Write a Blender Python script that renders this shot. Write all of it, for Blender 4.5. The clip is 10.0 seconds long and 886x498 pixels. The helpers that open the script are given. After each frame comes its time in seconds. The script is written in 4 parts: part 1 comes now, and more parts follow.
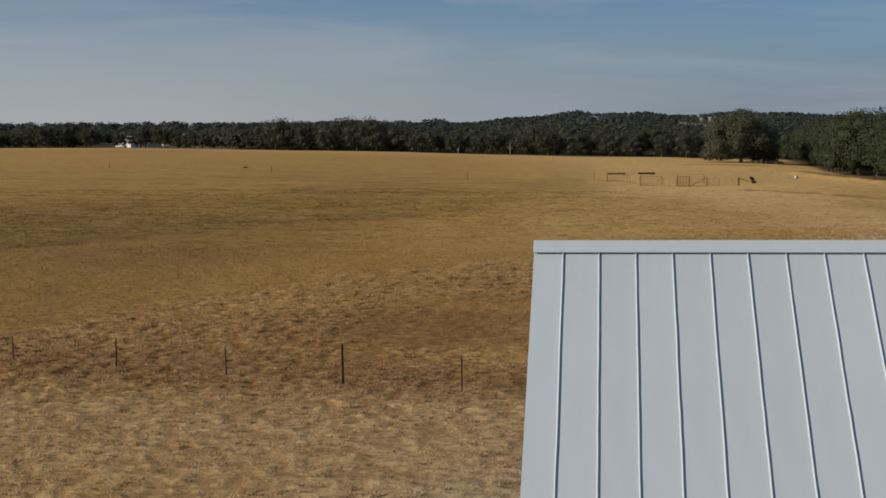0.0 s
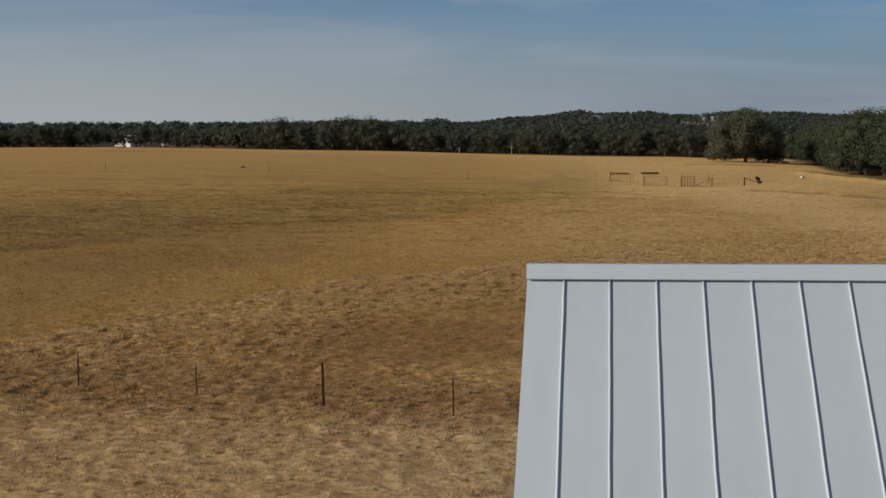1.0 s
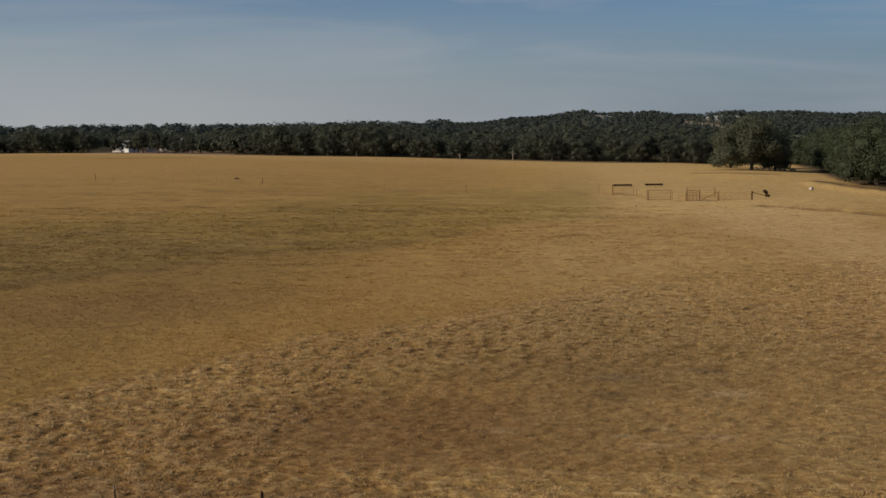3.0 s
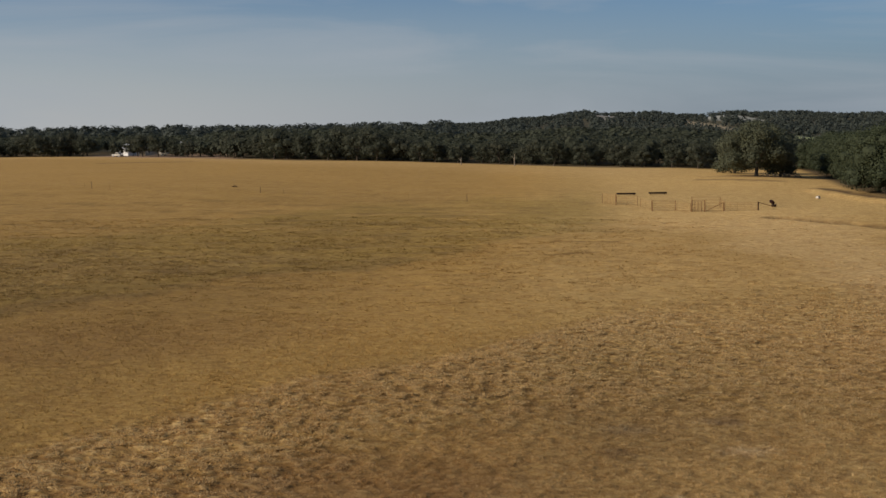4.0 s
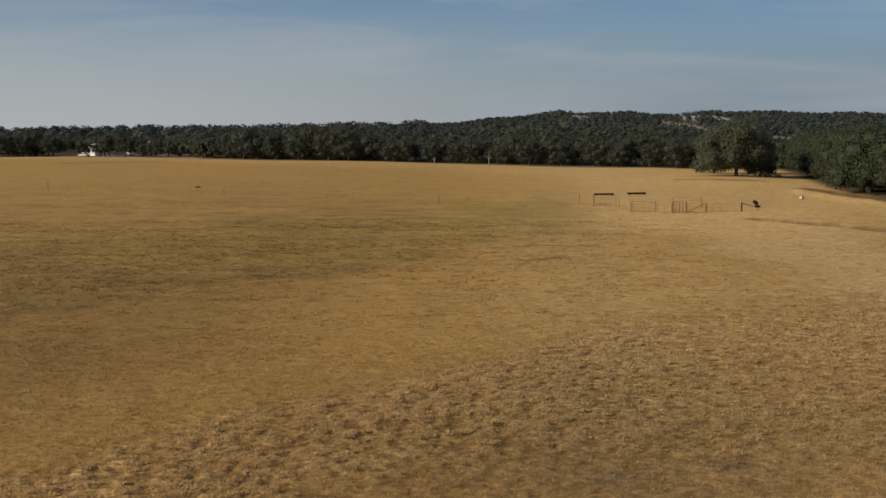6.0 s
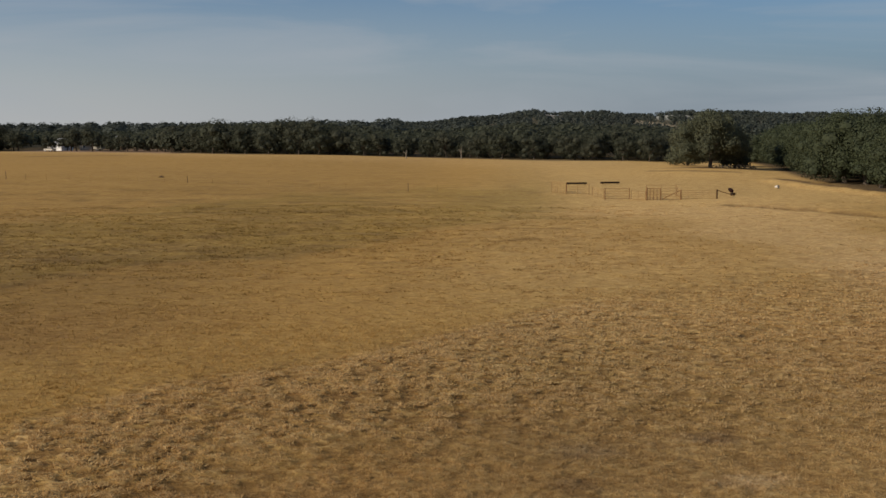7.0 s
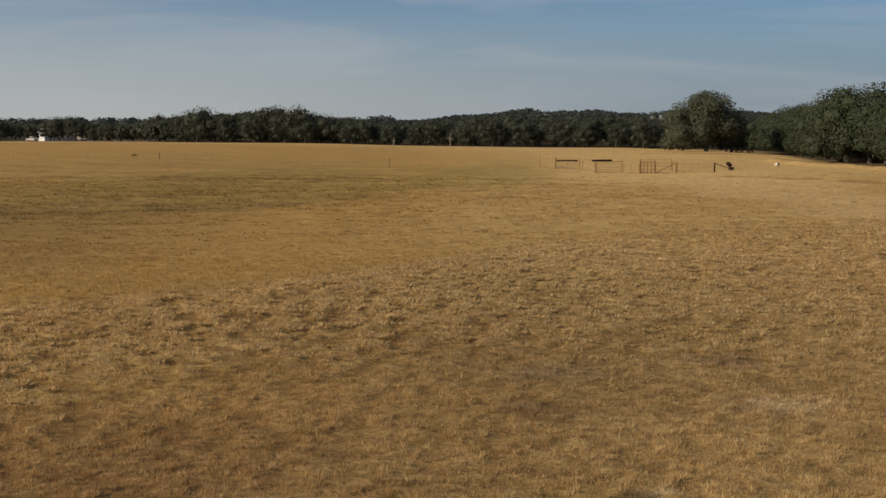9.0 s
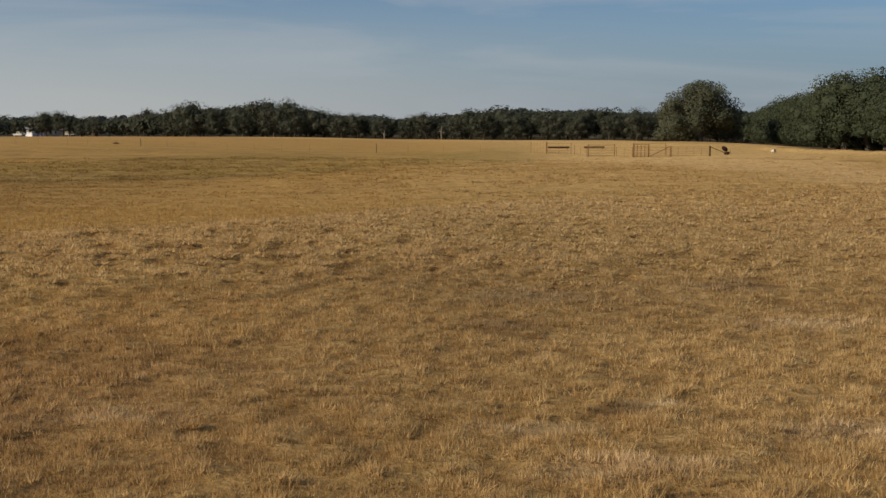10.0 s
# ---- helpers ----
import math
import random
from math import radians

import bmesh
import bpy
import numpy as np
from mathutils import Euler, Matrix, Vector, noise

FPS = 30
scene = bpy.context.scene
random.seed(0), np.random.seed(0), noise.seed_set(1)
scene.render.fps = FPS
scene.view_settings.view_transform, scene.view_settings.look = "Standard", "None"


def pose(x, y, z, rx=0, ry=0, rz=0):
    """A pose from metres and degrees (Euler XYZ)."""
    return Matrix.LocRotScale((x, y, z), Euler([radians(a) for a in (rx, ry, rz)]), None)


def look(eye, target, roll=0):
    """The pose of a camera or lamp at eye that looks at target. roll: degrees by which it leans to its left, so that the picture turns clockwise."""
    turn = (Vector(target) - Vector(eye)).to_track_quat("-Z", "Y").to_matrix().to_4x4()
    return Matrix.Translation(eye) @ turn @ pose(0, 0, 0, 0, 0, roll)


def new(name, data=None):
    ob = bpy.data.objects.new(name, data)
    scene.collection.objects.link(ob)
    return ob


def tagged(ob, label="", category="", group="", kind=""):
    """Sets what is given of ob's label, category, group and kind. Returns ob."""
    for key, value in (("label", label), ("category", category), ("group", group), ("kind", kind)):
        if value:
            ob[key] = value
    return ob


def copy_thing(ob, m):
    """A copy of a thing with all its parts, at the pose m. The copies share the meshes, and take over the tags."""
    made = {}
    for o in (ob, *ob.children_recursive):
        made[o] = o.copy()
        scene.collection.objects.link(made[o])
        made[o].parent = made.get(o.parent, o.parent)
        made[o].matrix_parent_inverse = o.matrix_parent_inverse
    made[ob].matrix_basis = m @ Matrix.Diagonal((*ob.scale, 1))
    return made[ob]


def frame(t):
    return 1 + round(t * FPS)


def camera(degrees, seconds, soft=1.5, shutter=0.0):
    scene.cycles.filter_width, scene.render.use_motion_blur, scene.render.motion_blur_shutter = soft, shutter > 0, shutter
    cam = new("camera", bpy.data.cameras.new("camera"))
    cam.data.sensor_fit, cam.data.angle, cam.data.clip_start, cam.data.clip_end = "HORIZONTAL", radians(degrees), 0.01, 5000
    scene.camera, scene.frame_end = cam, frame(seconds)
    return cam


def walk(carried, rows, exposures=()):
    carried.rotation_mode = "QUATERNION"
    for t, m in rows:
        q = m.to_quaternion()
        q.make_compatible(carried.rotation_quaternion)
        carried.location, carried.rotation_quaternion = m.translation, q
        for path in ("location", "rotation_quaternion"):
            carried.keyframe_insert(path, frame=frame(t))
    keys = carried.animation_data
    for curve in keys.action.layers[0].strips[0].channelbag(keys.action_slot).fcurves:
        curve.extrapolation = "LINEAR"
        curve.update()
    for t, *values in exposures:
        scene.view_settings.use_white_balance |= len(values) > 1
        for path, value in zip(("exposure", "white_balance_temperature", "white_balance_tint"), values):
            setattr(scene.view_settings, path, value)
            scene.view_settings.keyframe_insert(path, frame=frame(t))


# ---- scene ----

cam = camera(45.8, 10.0, soft=1.5)
PATH = [
    (0, (-0.034, -0.598, 7.48), (-0.25, 1.378, 7.259), -0.3),
    (0.5, (-0.03, 0.726, 7.447), (-0.248, 2.702, 7.226), -0.3),
    (1, (-0.008, 2.199, 7.434), (-0.228, 4.175, 7.212), -0.3),
    (1.5, (0.071, 3.46, 7.464), (-0.15, 5.435, 7.242), -0.4),
    (2, (0.239, 4.848, 7.958), (0.016, 6.823, 7.735), -0.4),
    (2.5, (0.4, 6.031, 8.576), (0.175, 8.005, 8.353), -0.5),
    (4, (0.279, 10.026, 10.564), (0.048, 12.0, 10.34), -0.7),
    (4.5, (0.243, 11.429, 10.872), (0.01, 13.403, 10.648), -0.7),
    (5, (0.204, 13.182, 10.961), (-0.005, 15.159, 10.737), -0.7),
    (5.5, (0.161, 14.617, 10.849), (-0.043, 16.594, 10.625), -0.7),
    (7, (0.563, 19.726, 8.373), (0.427, 21.709, 8.149), -0.5),
    (7.5, (0.791, 21.213, 7.545), (0.659, 23.197, 7.322), -0.4),
    (8, (1.026, 23.015, 6.56), (0.897, 24.999, 6.338), -0.3),
    (8.5, (1.235, 24.685, 5.658), (1.109, 26.668, 5.436), -0.3),
    (9, (1.488, 26.577, 4.605), (1.364, 28.561, 4.384), -0.2),
    (9.5, (1.727, 28.202, 3.639), (1.608, 30.186, 3.418), -0.1),
    (10, (1.988, 30.03, 2.492), (1.876, 32.014, 2.274), -0.1),
]
walk(cam, [(t, look(eye, target, roll)) for t, eye, target, roll in PATH],
     [(0, 0.03, 6430, 10), (2.5, -0.08, 6500, 10), (4.0, 0.14, 6580, 10), (4.5, 0.15, 6600, 10), (8.5, 0.19, 6720, 10), (10, 0.25, 6800, 10)])

# ---------------------------------------------------------------- light
SUN_AZ, SUN_EL = -112.0, 26.0          # degrees from +y towards +x, and above the horizon
sun_way = Vector((math.sin(radians(SUN_AZ)) * math.cos(radians(SUN_EL)), math.cos(radians(SUN_AZ)) * math.cos(radians(SUN_EL)), math.sin(radians(SUN_EL))))
sun_data = bpy.data.lights.new("sun", "SUN")
sun_data.energy, sun_data.angle, sun_data.color = 4.1, radians(0.6), (1.0, 0.88, 0.74)
sun = new("sun", sun_data)
sun.matrix_basis = look(sun_way * 200, (0, 0, 0))

world = bpy.data.worlds.new("sky")
scene.world = world
world.use_nodes = True
wt = world.node_tree
wt.nodes.clear()


def wnode(kind, **values):
    n = wt.nodes.new(kind)
    for key, value in values.items():
        setattr(n, key, value)
    return n


sky = wnode("ShaderNodeTexSky", sky_type="NISHITA", sun_disc=False, sun_elevation=radians(SUN_EL), sun_rotation=radians(SUN_AZ),
            air_density=1.0, dust_density=0.5, ozone_density=3.0, altitude=200.0)
coord = wnode("ShaderNodeTexCoord")
turned = wnode("ShaderNodeMapping")
turned.inputs["Rotation"].default_value = (0.0, radians(9), radians(-12))
turned.inputs["Scale"].default_value = (1.0, 1.2, 7.5)
wisps = wnode("ShaderNodeTexNoise")
wisps.inputs["Scale"].default_value, wisps.inputs["Detail"].default_value, wisps.inputs["Roughness"].default_value = 2.3, 7.0, 0.55
wisps.inputs["Distortion"].default_value = 0.5
fade = wnode("ShaderNodeMapRange")
fade.inputs["From Min"].default_value, fade.inputs["From Max"].default_value = 0.44, 0.66
fade.inputs["To Min"].default_value, fade.inputs["To Max"].default_value = 0.04, 0.62
veil = wnode("ShaderNodeMix", data_type="RGBA")
veil.inputs["B"].default_value = (4.5, 5.0, 5.6, 1.0)
split = wnode("ShaderNodeSeparateXYZ")
low = wnode("ShaderNodeMapRange", interpolation_type="SMOOTHSTEP")
low.inputs["From Min"].default_value, low.inputs["From Max"].default_value = 0.17, -0.01
low.inputs["To Min"].default_value, low.inputs["To Max"].default_value = 0.0, 0.9
sunward = wnode("ShaderNodeMapRange", interpolation_type="SMOOTHSTEP")
sunward.inputs["From Min"].default_value, sunward.inputs["From Max"].default_value = -0.6, 0.5
haze = wnode("ShaderNodeMix", data_type="RGBA")
haze.inputs["A"].default_value, haze.inputs["B"].default_value = (5.85, 5.95, 6.1, 1.0), (2.1, 2.78, 3.7, 1.0)
murk = wnode("ShaderNodeMix", data_type="RGBA")
wt.links.new(coord.outputs["Generated"], split.inputs["Vector"])
wt.links.new(split.outputs["X"], sunward.inputs["Value"])
wt.links.new(split.outputs["Z"], low.inputs["Value"])
wt.links.new(sunward.outputs["Result"], haze.inputs["Factor"])
wt.links.new(haze.outputs["Result"], murk.inputs["B"])
wt.links.new(low.outputs["Result"], murk.inputs["Factor"])
back = wnode("ShaderNodeBackground")
back.inputs["Strength"].default_value = 0.07
out = wnode("ShaderNodeOutputWorld")
wt.links.new(coord.outputs["Generated"], turned.inputs["Vector"])
wt.links.new(turned.outputs["Vector"], wisps.inputs["Vector"])
wt.links.new(wisps.outputs["Fac"], fade.inputs["Value"])
wt.links.new(fade.outputs["Result"], veil.inputs["Factor"])
clear = wnode("ShaderNodeMix", data_type="RGBA", blend_type="MULTIPLY")
clear.inputs["Factor"].default_value, clear.inputs["B"].default_value = 1.0, (0.56, 0.74, 0.93, 1.0)
wt.links.new(sky.outputs["Color"], clear.inputs["A"])
wt.links.new(clear.outputs["Result"], murk.inputs["A"])
wt.links.new(murk.outputs["Result"], veil.inputs["A"])
wt.links.new(veil.outputs["Result"], back.inputs["Color"])
wt.links.new(back.outputs["Background"], out.inputs["Surface"])


# ---------------------------------------------------------------- materials
class Nodes:
    """A node material with a Principled surface, and short ways to add to it."""

    def __init__(self, name, rough=0.7, metal=0.0):
        self.m = bpy.data.materials.new(name)
        self.m.use_nodes = True
        self.t = self.m.node_tree
        self.p = self.t.nodes["Principled BSDF"]
        self.p.inputs["Roughness"].default_value = rough
        self.p.inputs["Metallic"].default_value = metal
        self.place = self.add("ShaderNodeTexCoord").outputs["Object"]

    def add(self, kind, **values):
        n = self.t.nodes.new(kind)
        for key, value in values.items():
            setattr(n, key, value)
        return n

    def put(self, value, socket):
        if hasattr(value, "is_output"):
            self.t.links.new(value, socket)
        else:
            socket.default_value = value
        return self

    def noise(self, scale, detail=4.0, rough=0.55, stretch=None, distort=0.0):
        n = self.add("ShaderNodeTexNoise")
        n.inputs["Scale"].default_value, n.inputs["Detail"].default_value = scale, detail
        n.inputs["Roughness"].default_value, n.inputs["Distortion"].default_value = rough, distort
        way = self.place
        if stretch:
            s = self.add("ShaderNodeMapping")
            s.inputs["Scale"].default_value = stretch
            self.put(way, s.inputs["Vector"])
            way = s.outputs["Vector"]
        self.put(way, n.inputs["Vector"])
        return n.outputs["Fac"]

    def ramp(self, value, low, high, to_low=0.0, to_high=1.0):
        n = self.add("ShaderNodeMapRange")
        self.put(value, n.inputs["Value"])
        for key, v in (("From Min", low), ("From Max", high), ("To Min", to_low), ("To Max", to_high)):
            self.put(v, n.inputs[key])
        return n.outputs["Result"]

    def mix(self, factor, a, b, how="MIX"):
        n = self.add("ShaderNodeMix", data_type="RGBA", blend_type=how)
        self.put(factor, n.inputs["Factor"])
        for v, key in ((a, "A"), (b, "B")):
            self.put((*v, 1.0) if isinstance(v, tuple) else v, n.inputs[key])
        return n.outputs["Result"]

    def maths(self, how, a, b):
        n = self.add("ShaderNodeMath", operation=how)
        self.put(a, n.inputs[0]).put(b, n.inputs[1])
        return n.outputs["Value"]

    def attribute(self, name, output="Fac"):
        return self.add("ShaderNodeAttribute", attribute_name=name).outputs[output]

    def random(self):
        return self.add("ShaderNodeObjectInfo").outputs["Random"]

    def color(self, value):
        return self.put((*value, 1.0) if isinstance(value, tuple) else value, self.p.inputs["Base Color"])

    def bump(self, height, strength, distance):
        n = self.add("ShaderNodeBump")
        n.inputs["Strength"].default_value, n.inputs["Distance"].default_value = strength, distance
        self.put(height, n.inputs["Height"])
        self.put(n.outputs["Normal"], self.p.inputs["Normal"])
        return self


def ground_material():
    """Dry pasture: the turf's own colour, with darker thatch and paler straw of the same hue over it."""
    n = Nodes("dry_pasture", 0.95)
    n.p.inputs["Specular IOR Level"].default_value = 0.1
    base = n.attribute("tint", "Color")
    thatch_shade = n.mix(1.0, base, (0.51, 0.42, 0.40), "MULTIPLY")
    pale = n.mix(1.0, base, (1.36, 1.42, 1.66), "MULTIPLY")
    mat = n.noise(0.55, 6, 0.68, distort=0.4)
    clump = n.noise(1.5, 5, 0.6, stretch=(0.75, 1.2, 1.0))
    tufts = n.noise(3.6, 4, 0.62, stretch=(0.8, 1.2, 1.0), distort=0.8)
    fine = n.noise(5.5, 5, 0.7)
    grain = n.noise(17.0, 4, 0.75)
    straw = n.noise(26.0, 3, 0.7, stretch=(1.0, 0.35, 1.0), distort=0.6)
    c = n.mix(n.ramp(mat, 0.34, 0.50, 0.5, 0.0), base, thatch_shade)
    c = n.mix(n.ramp(mat, 0.53, 0.68, 0.0, 0.35), c, pale)
    c = n.mix(n.ramp(clump, 0.36, 0.50, 0.55, 0.0), c, thatch_shade)
    c = n.mix(n.ramp(fine, 0.32, 0.54, 0.66, 0.0), c, thatch_shade)
    c = n.mix(n.ramp(tufts, 0.5, 0.66, 0.0, 0.68), c, pale)
    c = n.mix(n.ramp(grain, 0.36, 0.6, 0.6, 0.0), c, thatch_shade)
    c = n.mix(n.ramp(straw, 0.56, 0.7, 0.0, 0.5), c, pale)
    c = n.mix(n.attribute("turf"), base, c)
    rough = n.attribute("rough")
    ripple = n.noise(2.7, 3, 0.55, stretch=(0.65, 1.35, 1.0), distort=0.5)
    # the ripple's hollows mixed darker, its crests paler
    c = n.mix(n.maths("MULTIPLY", n.ramp(ripple, 0.34, 0.50, 0.75, 0.0), rough), c, thatch_shade)
    c = n.mix(n.maths("MULTIPLY", n.ramp(ripple, 0.52, 0.66, 0.0, 0.4), rough), c, pale)
    n.color(c)
    heaps = n.maths("MULTIPLY", n.maths("MULTIPLY", ripple, rough), 1.1)
    broad = n.maths("MULTIPLY", n.maths("ADD", clump, n.maths("MULTIPLY", mat, 0.7)), 0.6)
    small = n.maths("MULTIPLY", n.maths("ADD", n.maths("ADD", grain, tufts), fine), 0.28)
    n.bump(n.maths("ADD", n.maths("ADD", heaps, broad), small), 0.8, 0.13)
    return n.m


def straw_material():
    """Dry blades: the pasture's own colour, paler or browner by the blade."""
    n = Nodes("dry_grass_blades", 0.8)
    n.p.inputs["Specular IOR Level"].default_value = 0.1
    c = n.mix(1.0, n.attribute("tint", "Color"), n.mix(n.attribute("tone"), (0.68, 0.62, 0.59), (1.60, 1.74, 2.3)), "MULTIPLY")
    n.color(c)
    glow = n.add("ShaderNodeBsdfTranslucent")
    n.put(c, glow.inputs["Color"])
    both = n.add("ShaderNodeMixShader")
    both.inputs["Fac"].default_value = 0.5
    n.t.links.new(n.p.outputs["BSDF"], both.inputs[1])
    n.t.links.new(glow.outputs["BSDF"], both.inputs[2])
    n.t.links.new(both.outputs["Shader"], n.t.nodes["Material Output"].inputs["Surface"])
    return n.m


def leaf_material(name, dark, light, dry, share=0.25):
    n = Nodes(name, 0.75)
    n.p.inputs["Specular IOR Level"].default_value = 0.15
    tone = n.attribute("tone")
    c = n.mix(tone, dark, light)
    c = n.mix(n.ramp(n.random(), 0.5, 1.0, 0.0, 0.4), c, dry)
    n.color(c)
    glow = n.add("ShaderNodeBsdfTranslucent")
    n.put(c, glow.inputs["Color"])
    both = n.add("ShaderNodeMixShader")
    both.inputs["Fac"].default_value = share
    n.t.links.new(n.p.outputs["BSDF"], both.inputs[1])
    n.t.links.new(glow.outputs["BSDF"], both.inputs[2])
    n.t.links.new(both.outputs["Shader"], n.t.nodes["Material Output"].inputs["Surface"])
    return n.m


def plain_material(name, color, other, rough=0.7, metal=0.0, scale=6.0, bump=0.2, depth=0.01):
    n = Nodes(name, rough, metal)
    n.p.inputs["Specular IOR Level"].default_value = 0.15 if rough > 0.7 else 0.5
    big, small = n.noise(scale * 0.25, 4), n.noise(scale * 3, 5, 0.65)
    c = n.mix(n.ramp(big, 0.35, 0.7), color, other)
    c = n.mix(n.ramp(small, 0.4, 0.7, 0.0, 0.35), c, other)
    n.color(c)
    n.bump(small, bump, depth)
    return n.m


def roof_material():
    n = Nodes("white_roof_paint", 0.52)
    n.p.inputs["Specular IOR Level"].default_value = 0.75
    dirt, runs, swell = n.noise(0.9, 6, 0.65), n.noise(2.2, 5, 0.6, stretch=(5.0, 0.35, 0.35)), n.noise(1.1, 2, 0.4, stretch=(2.2, 0.7, 0.7))
    c = n.mix(n.ramp(n.random(), 0.0, 1.0), (0.409, 0.474, 0.508), (0.439, 0.504, 0.536))
    c = n.mix(n.ramp(dirt, 0.5, 0.8, 0.0, 0.25), c, (0.38, 0.40, 0.42))
    c = n.mix(n.ramp(runs, 0.55, 0.8, 0.0, 0.18), c, (0.40, 0.41, 0.42))
    n.color(c)
    n.bump(swell, 0.35, 0.03)
    return n.m


def house_material():
    return plain_material("house_paint", (0.78, 0.78, 0.76), (0.66, 0.66, 0.63), 0.6, scale=2.0)


GROUND = ground_material()
STRAW = straw_material()
OAK = leaf_material("oak_leaves", (0.066, 0.071, 0.048), (0.066, 0.074, 0.045), (0.082, 0.079, 0.053), 0.42)
BIG_OAK = leaf_material("large_oak_leaves", (0.074, 0.082, 0.052), (0.086, 0.095, 0.053), (0.10, 0.094, 0.058), 0.25)
GREEN = leaf_material("green_leaves", (0.058, 0.070, 0.040), (0.066, 0.080, 0.037), (0.070, 0.080, 0.042), 0.4)
# leaf colour blued and greyed to paint in the haze of distance
HAZED_LEAF = leaf_material("hazed_woods_leaves", (0.060, 0.070, 0.058), (0.070, 0.080, 0.064), (0.08, 0.085, 0.066), 0.35)
BARK = plain_material("grey_bark", (0.10, 0.08, 0.06), (0.06, 0.047, 0.036), 0.9, scale=3.0, bump=0.5, depth=0.04)
PALE_BARK = plain_material("bleached_dead_wood", (0.27, 0.23, 0.18), (0.18, 0.15, 0.11), 0.9, scale=3.0)
ROOF = roof_material()
WALL = plain_material("barn_siding", (0.62, 0.62, 0.60), (0.52, 0.52, 0.50), 0.5, scale=2.0)
POST_STEEL = plain_material("rusty_post_steel", (0.06, 0.04, 0.028), (0.12, 0.06, 0.03), 0.85, 0.0, scale=14.0)
POST_TIP = plain_material("faded_post_paint", (0.32, 0.27, 0.2), (0.2, 0.15, 0.1), 0.6, scale=14.0)
POST_WOOD = plain_material("dark_post_wood", (0.03, 0.017, 0.011), (0.05, 0.028, 0.018), 0.95, scale=10.0, bump=0.5)
FADED_WOOD = plain_material("faded_post_wood", (0.10, 0.065, 0.042), (0.14, 0.09, 0.06), 0.95, scale=10.0, bump=0.5)
WIRE = plain_material("weathered_wire", (0.24, 0.18, 0.12), (0.16, 0.10, 0.06), 0.8, 0.0, scale=20.0)
PIPE = plain_material("rusty_pipe", (0.42, 0.26, 0.10), (0.30, 0.18, 0.075), 0.85, 0.0, scale=9.0)
DARK_PIPE = plain_material("dark_rusty_pipe", (0.25, 0.135, 0.055), (0.16, 0.085, 0.038), 0.85, 0.0, scale=9.0)
BLACK = plain_material("black_rubber", (0.030, 0.020, 0.014), (0.055, 0.036, 0.024), 0.85, scale=7.0)
MAROON = plain_material("dark_red_paint", (0.035, 0.012, 0.010), (0.02, 0.01, 0.009), 0.8, scale=7.0)
WHITE = plain_material("white_plastic", (0.56, 0.53, 0.46), (0.42, 0.38, 0.3), 0.5, scale=5.0)
HOUSE = house_material()
BEIGE = plain_material("beige_siding", (0.42, 0.36, 0.28), (0.34, 0.29, 0.22), 0.7, scale=2.0)
TIN = plain_material("pale_tin", (0.66, 0.68, 0.70), (0.52, 0.53, 0.54), 0.4, 0.3, scale=2.0)
GLASS = plain_material("dark_window_glass", (0.02, 0.025, 0.03), (0.03, 0.035, 0.04), 0.1, scale=1.0, bump=0.0)


# ---------------------------------------------------------------- mesh helpers
def tube(bm, a, b, ra, rb, sides=8):
    """A tapered round bar from a to b."""
    a, b = Vector(a), Vector(b)
    m = Matrix.Translation((a + b) / 2) @ (b - a).to_track_quat("Z", "Y").to_matrix().to_4x4()
    bmesh.ops.create_cone(bm, cap_ends=True, segments=sides, radius1=ra, radius2=rb, depth=(b - a).length, matrix=m)


def box(bm, x0, x1, y0, y1, z0, z1, bevel=0.0):
    made = bmesh.ops.create_cube(bm, size=1.0, matrix=Matrix.LocRotScale(((x0 + x1) / 2, (y0 + y1) / 2, (z0 + z1) / 2), None, (x1 - x0, y1 - y0, z1 - z0)))
    if bevel:
        edges = list({e for v in made["verts"] for e in v.link_edges})
        bmesh.ops.bevel(bm, geom=edges, offset=bevel, segments=2, affect="EDGES", profile=0.5)


def bent(bm, points, radius, sides=8):
    for a, b in zip(points, points[1:]):
        tube(bm, a, b, radius, radius, sides)


def mesh_of(name, bm, material):
    me = bpy.data.meshes.new(name)
    bm.to_mesh(me)
    bm.free()
    me.materials.append(material)
    return me


def part(name, bm, material, parent, label=""):
    ob = new(name, mesh_of(name, bm, material))
    ob.parent = parent
    return tagged(ob, label)


def thing(name, label, category, group="", m=None):
    ob = tagged(new(name), label, category, group)
    ob.empty_display_size = 0.2
    if m is not None:
        ob.matrix_basis = m
    return ob


def shape(build, *args):
    bm = bmesh.new()
    build(bm, *args)
    return bm


def raw_mesh(name, verts, loops_per_face, material, tone=None):
    """A mesh of separate triangles or quads from an array of corner places, with a tone for each corner."""
    count = len(verts)
    me = bpy.data.meshes.new(name)
    me.vertices.add(count)
    me.vertices.foreach_set("co", np.ascontiguousarray(verts, dtype=np.float32).ravel())
    faces = count // loops_per_face
    me.loops.add(count)
    me.loops.foreach_set("vertex_index", np.arange(count, dtype=np.int32))
    me.polygons.add(faces)
    me.polygons.foreach_set("loop_start", np.arange(0, count, loops_per_face, dtype=np.int32))
    if tone is not None:
        me.attributes.new("tone", "FLOAT", "POINT").data.foreach_set("value", np.ascontiguousarray(tone, dtype=np.float32))
    me.update(calc_edges=True)
    me.materials.append(material)
    return me


# ---------------------------------------------------------------- the lie of the land
def smooth(a, b, v):
    s = np.clip((v - a) / (b - a), 0.0, 1.0)
    return s * s * (3 - 2 * s)


EDGE_AZ = np.radians([-60, -40, -26, -23, -20, -17, -14, -11, -8, -5, -2, 1, 4, 7, 9.5, 13])
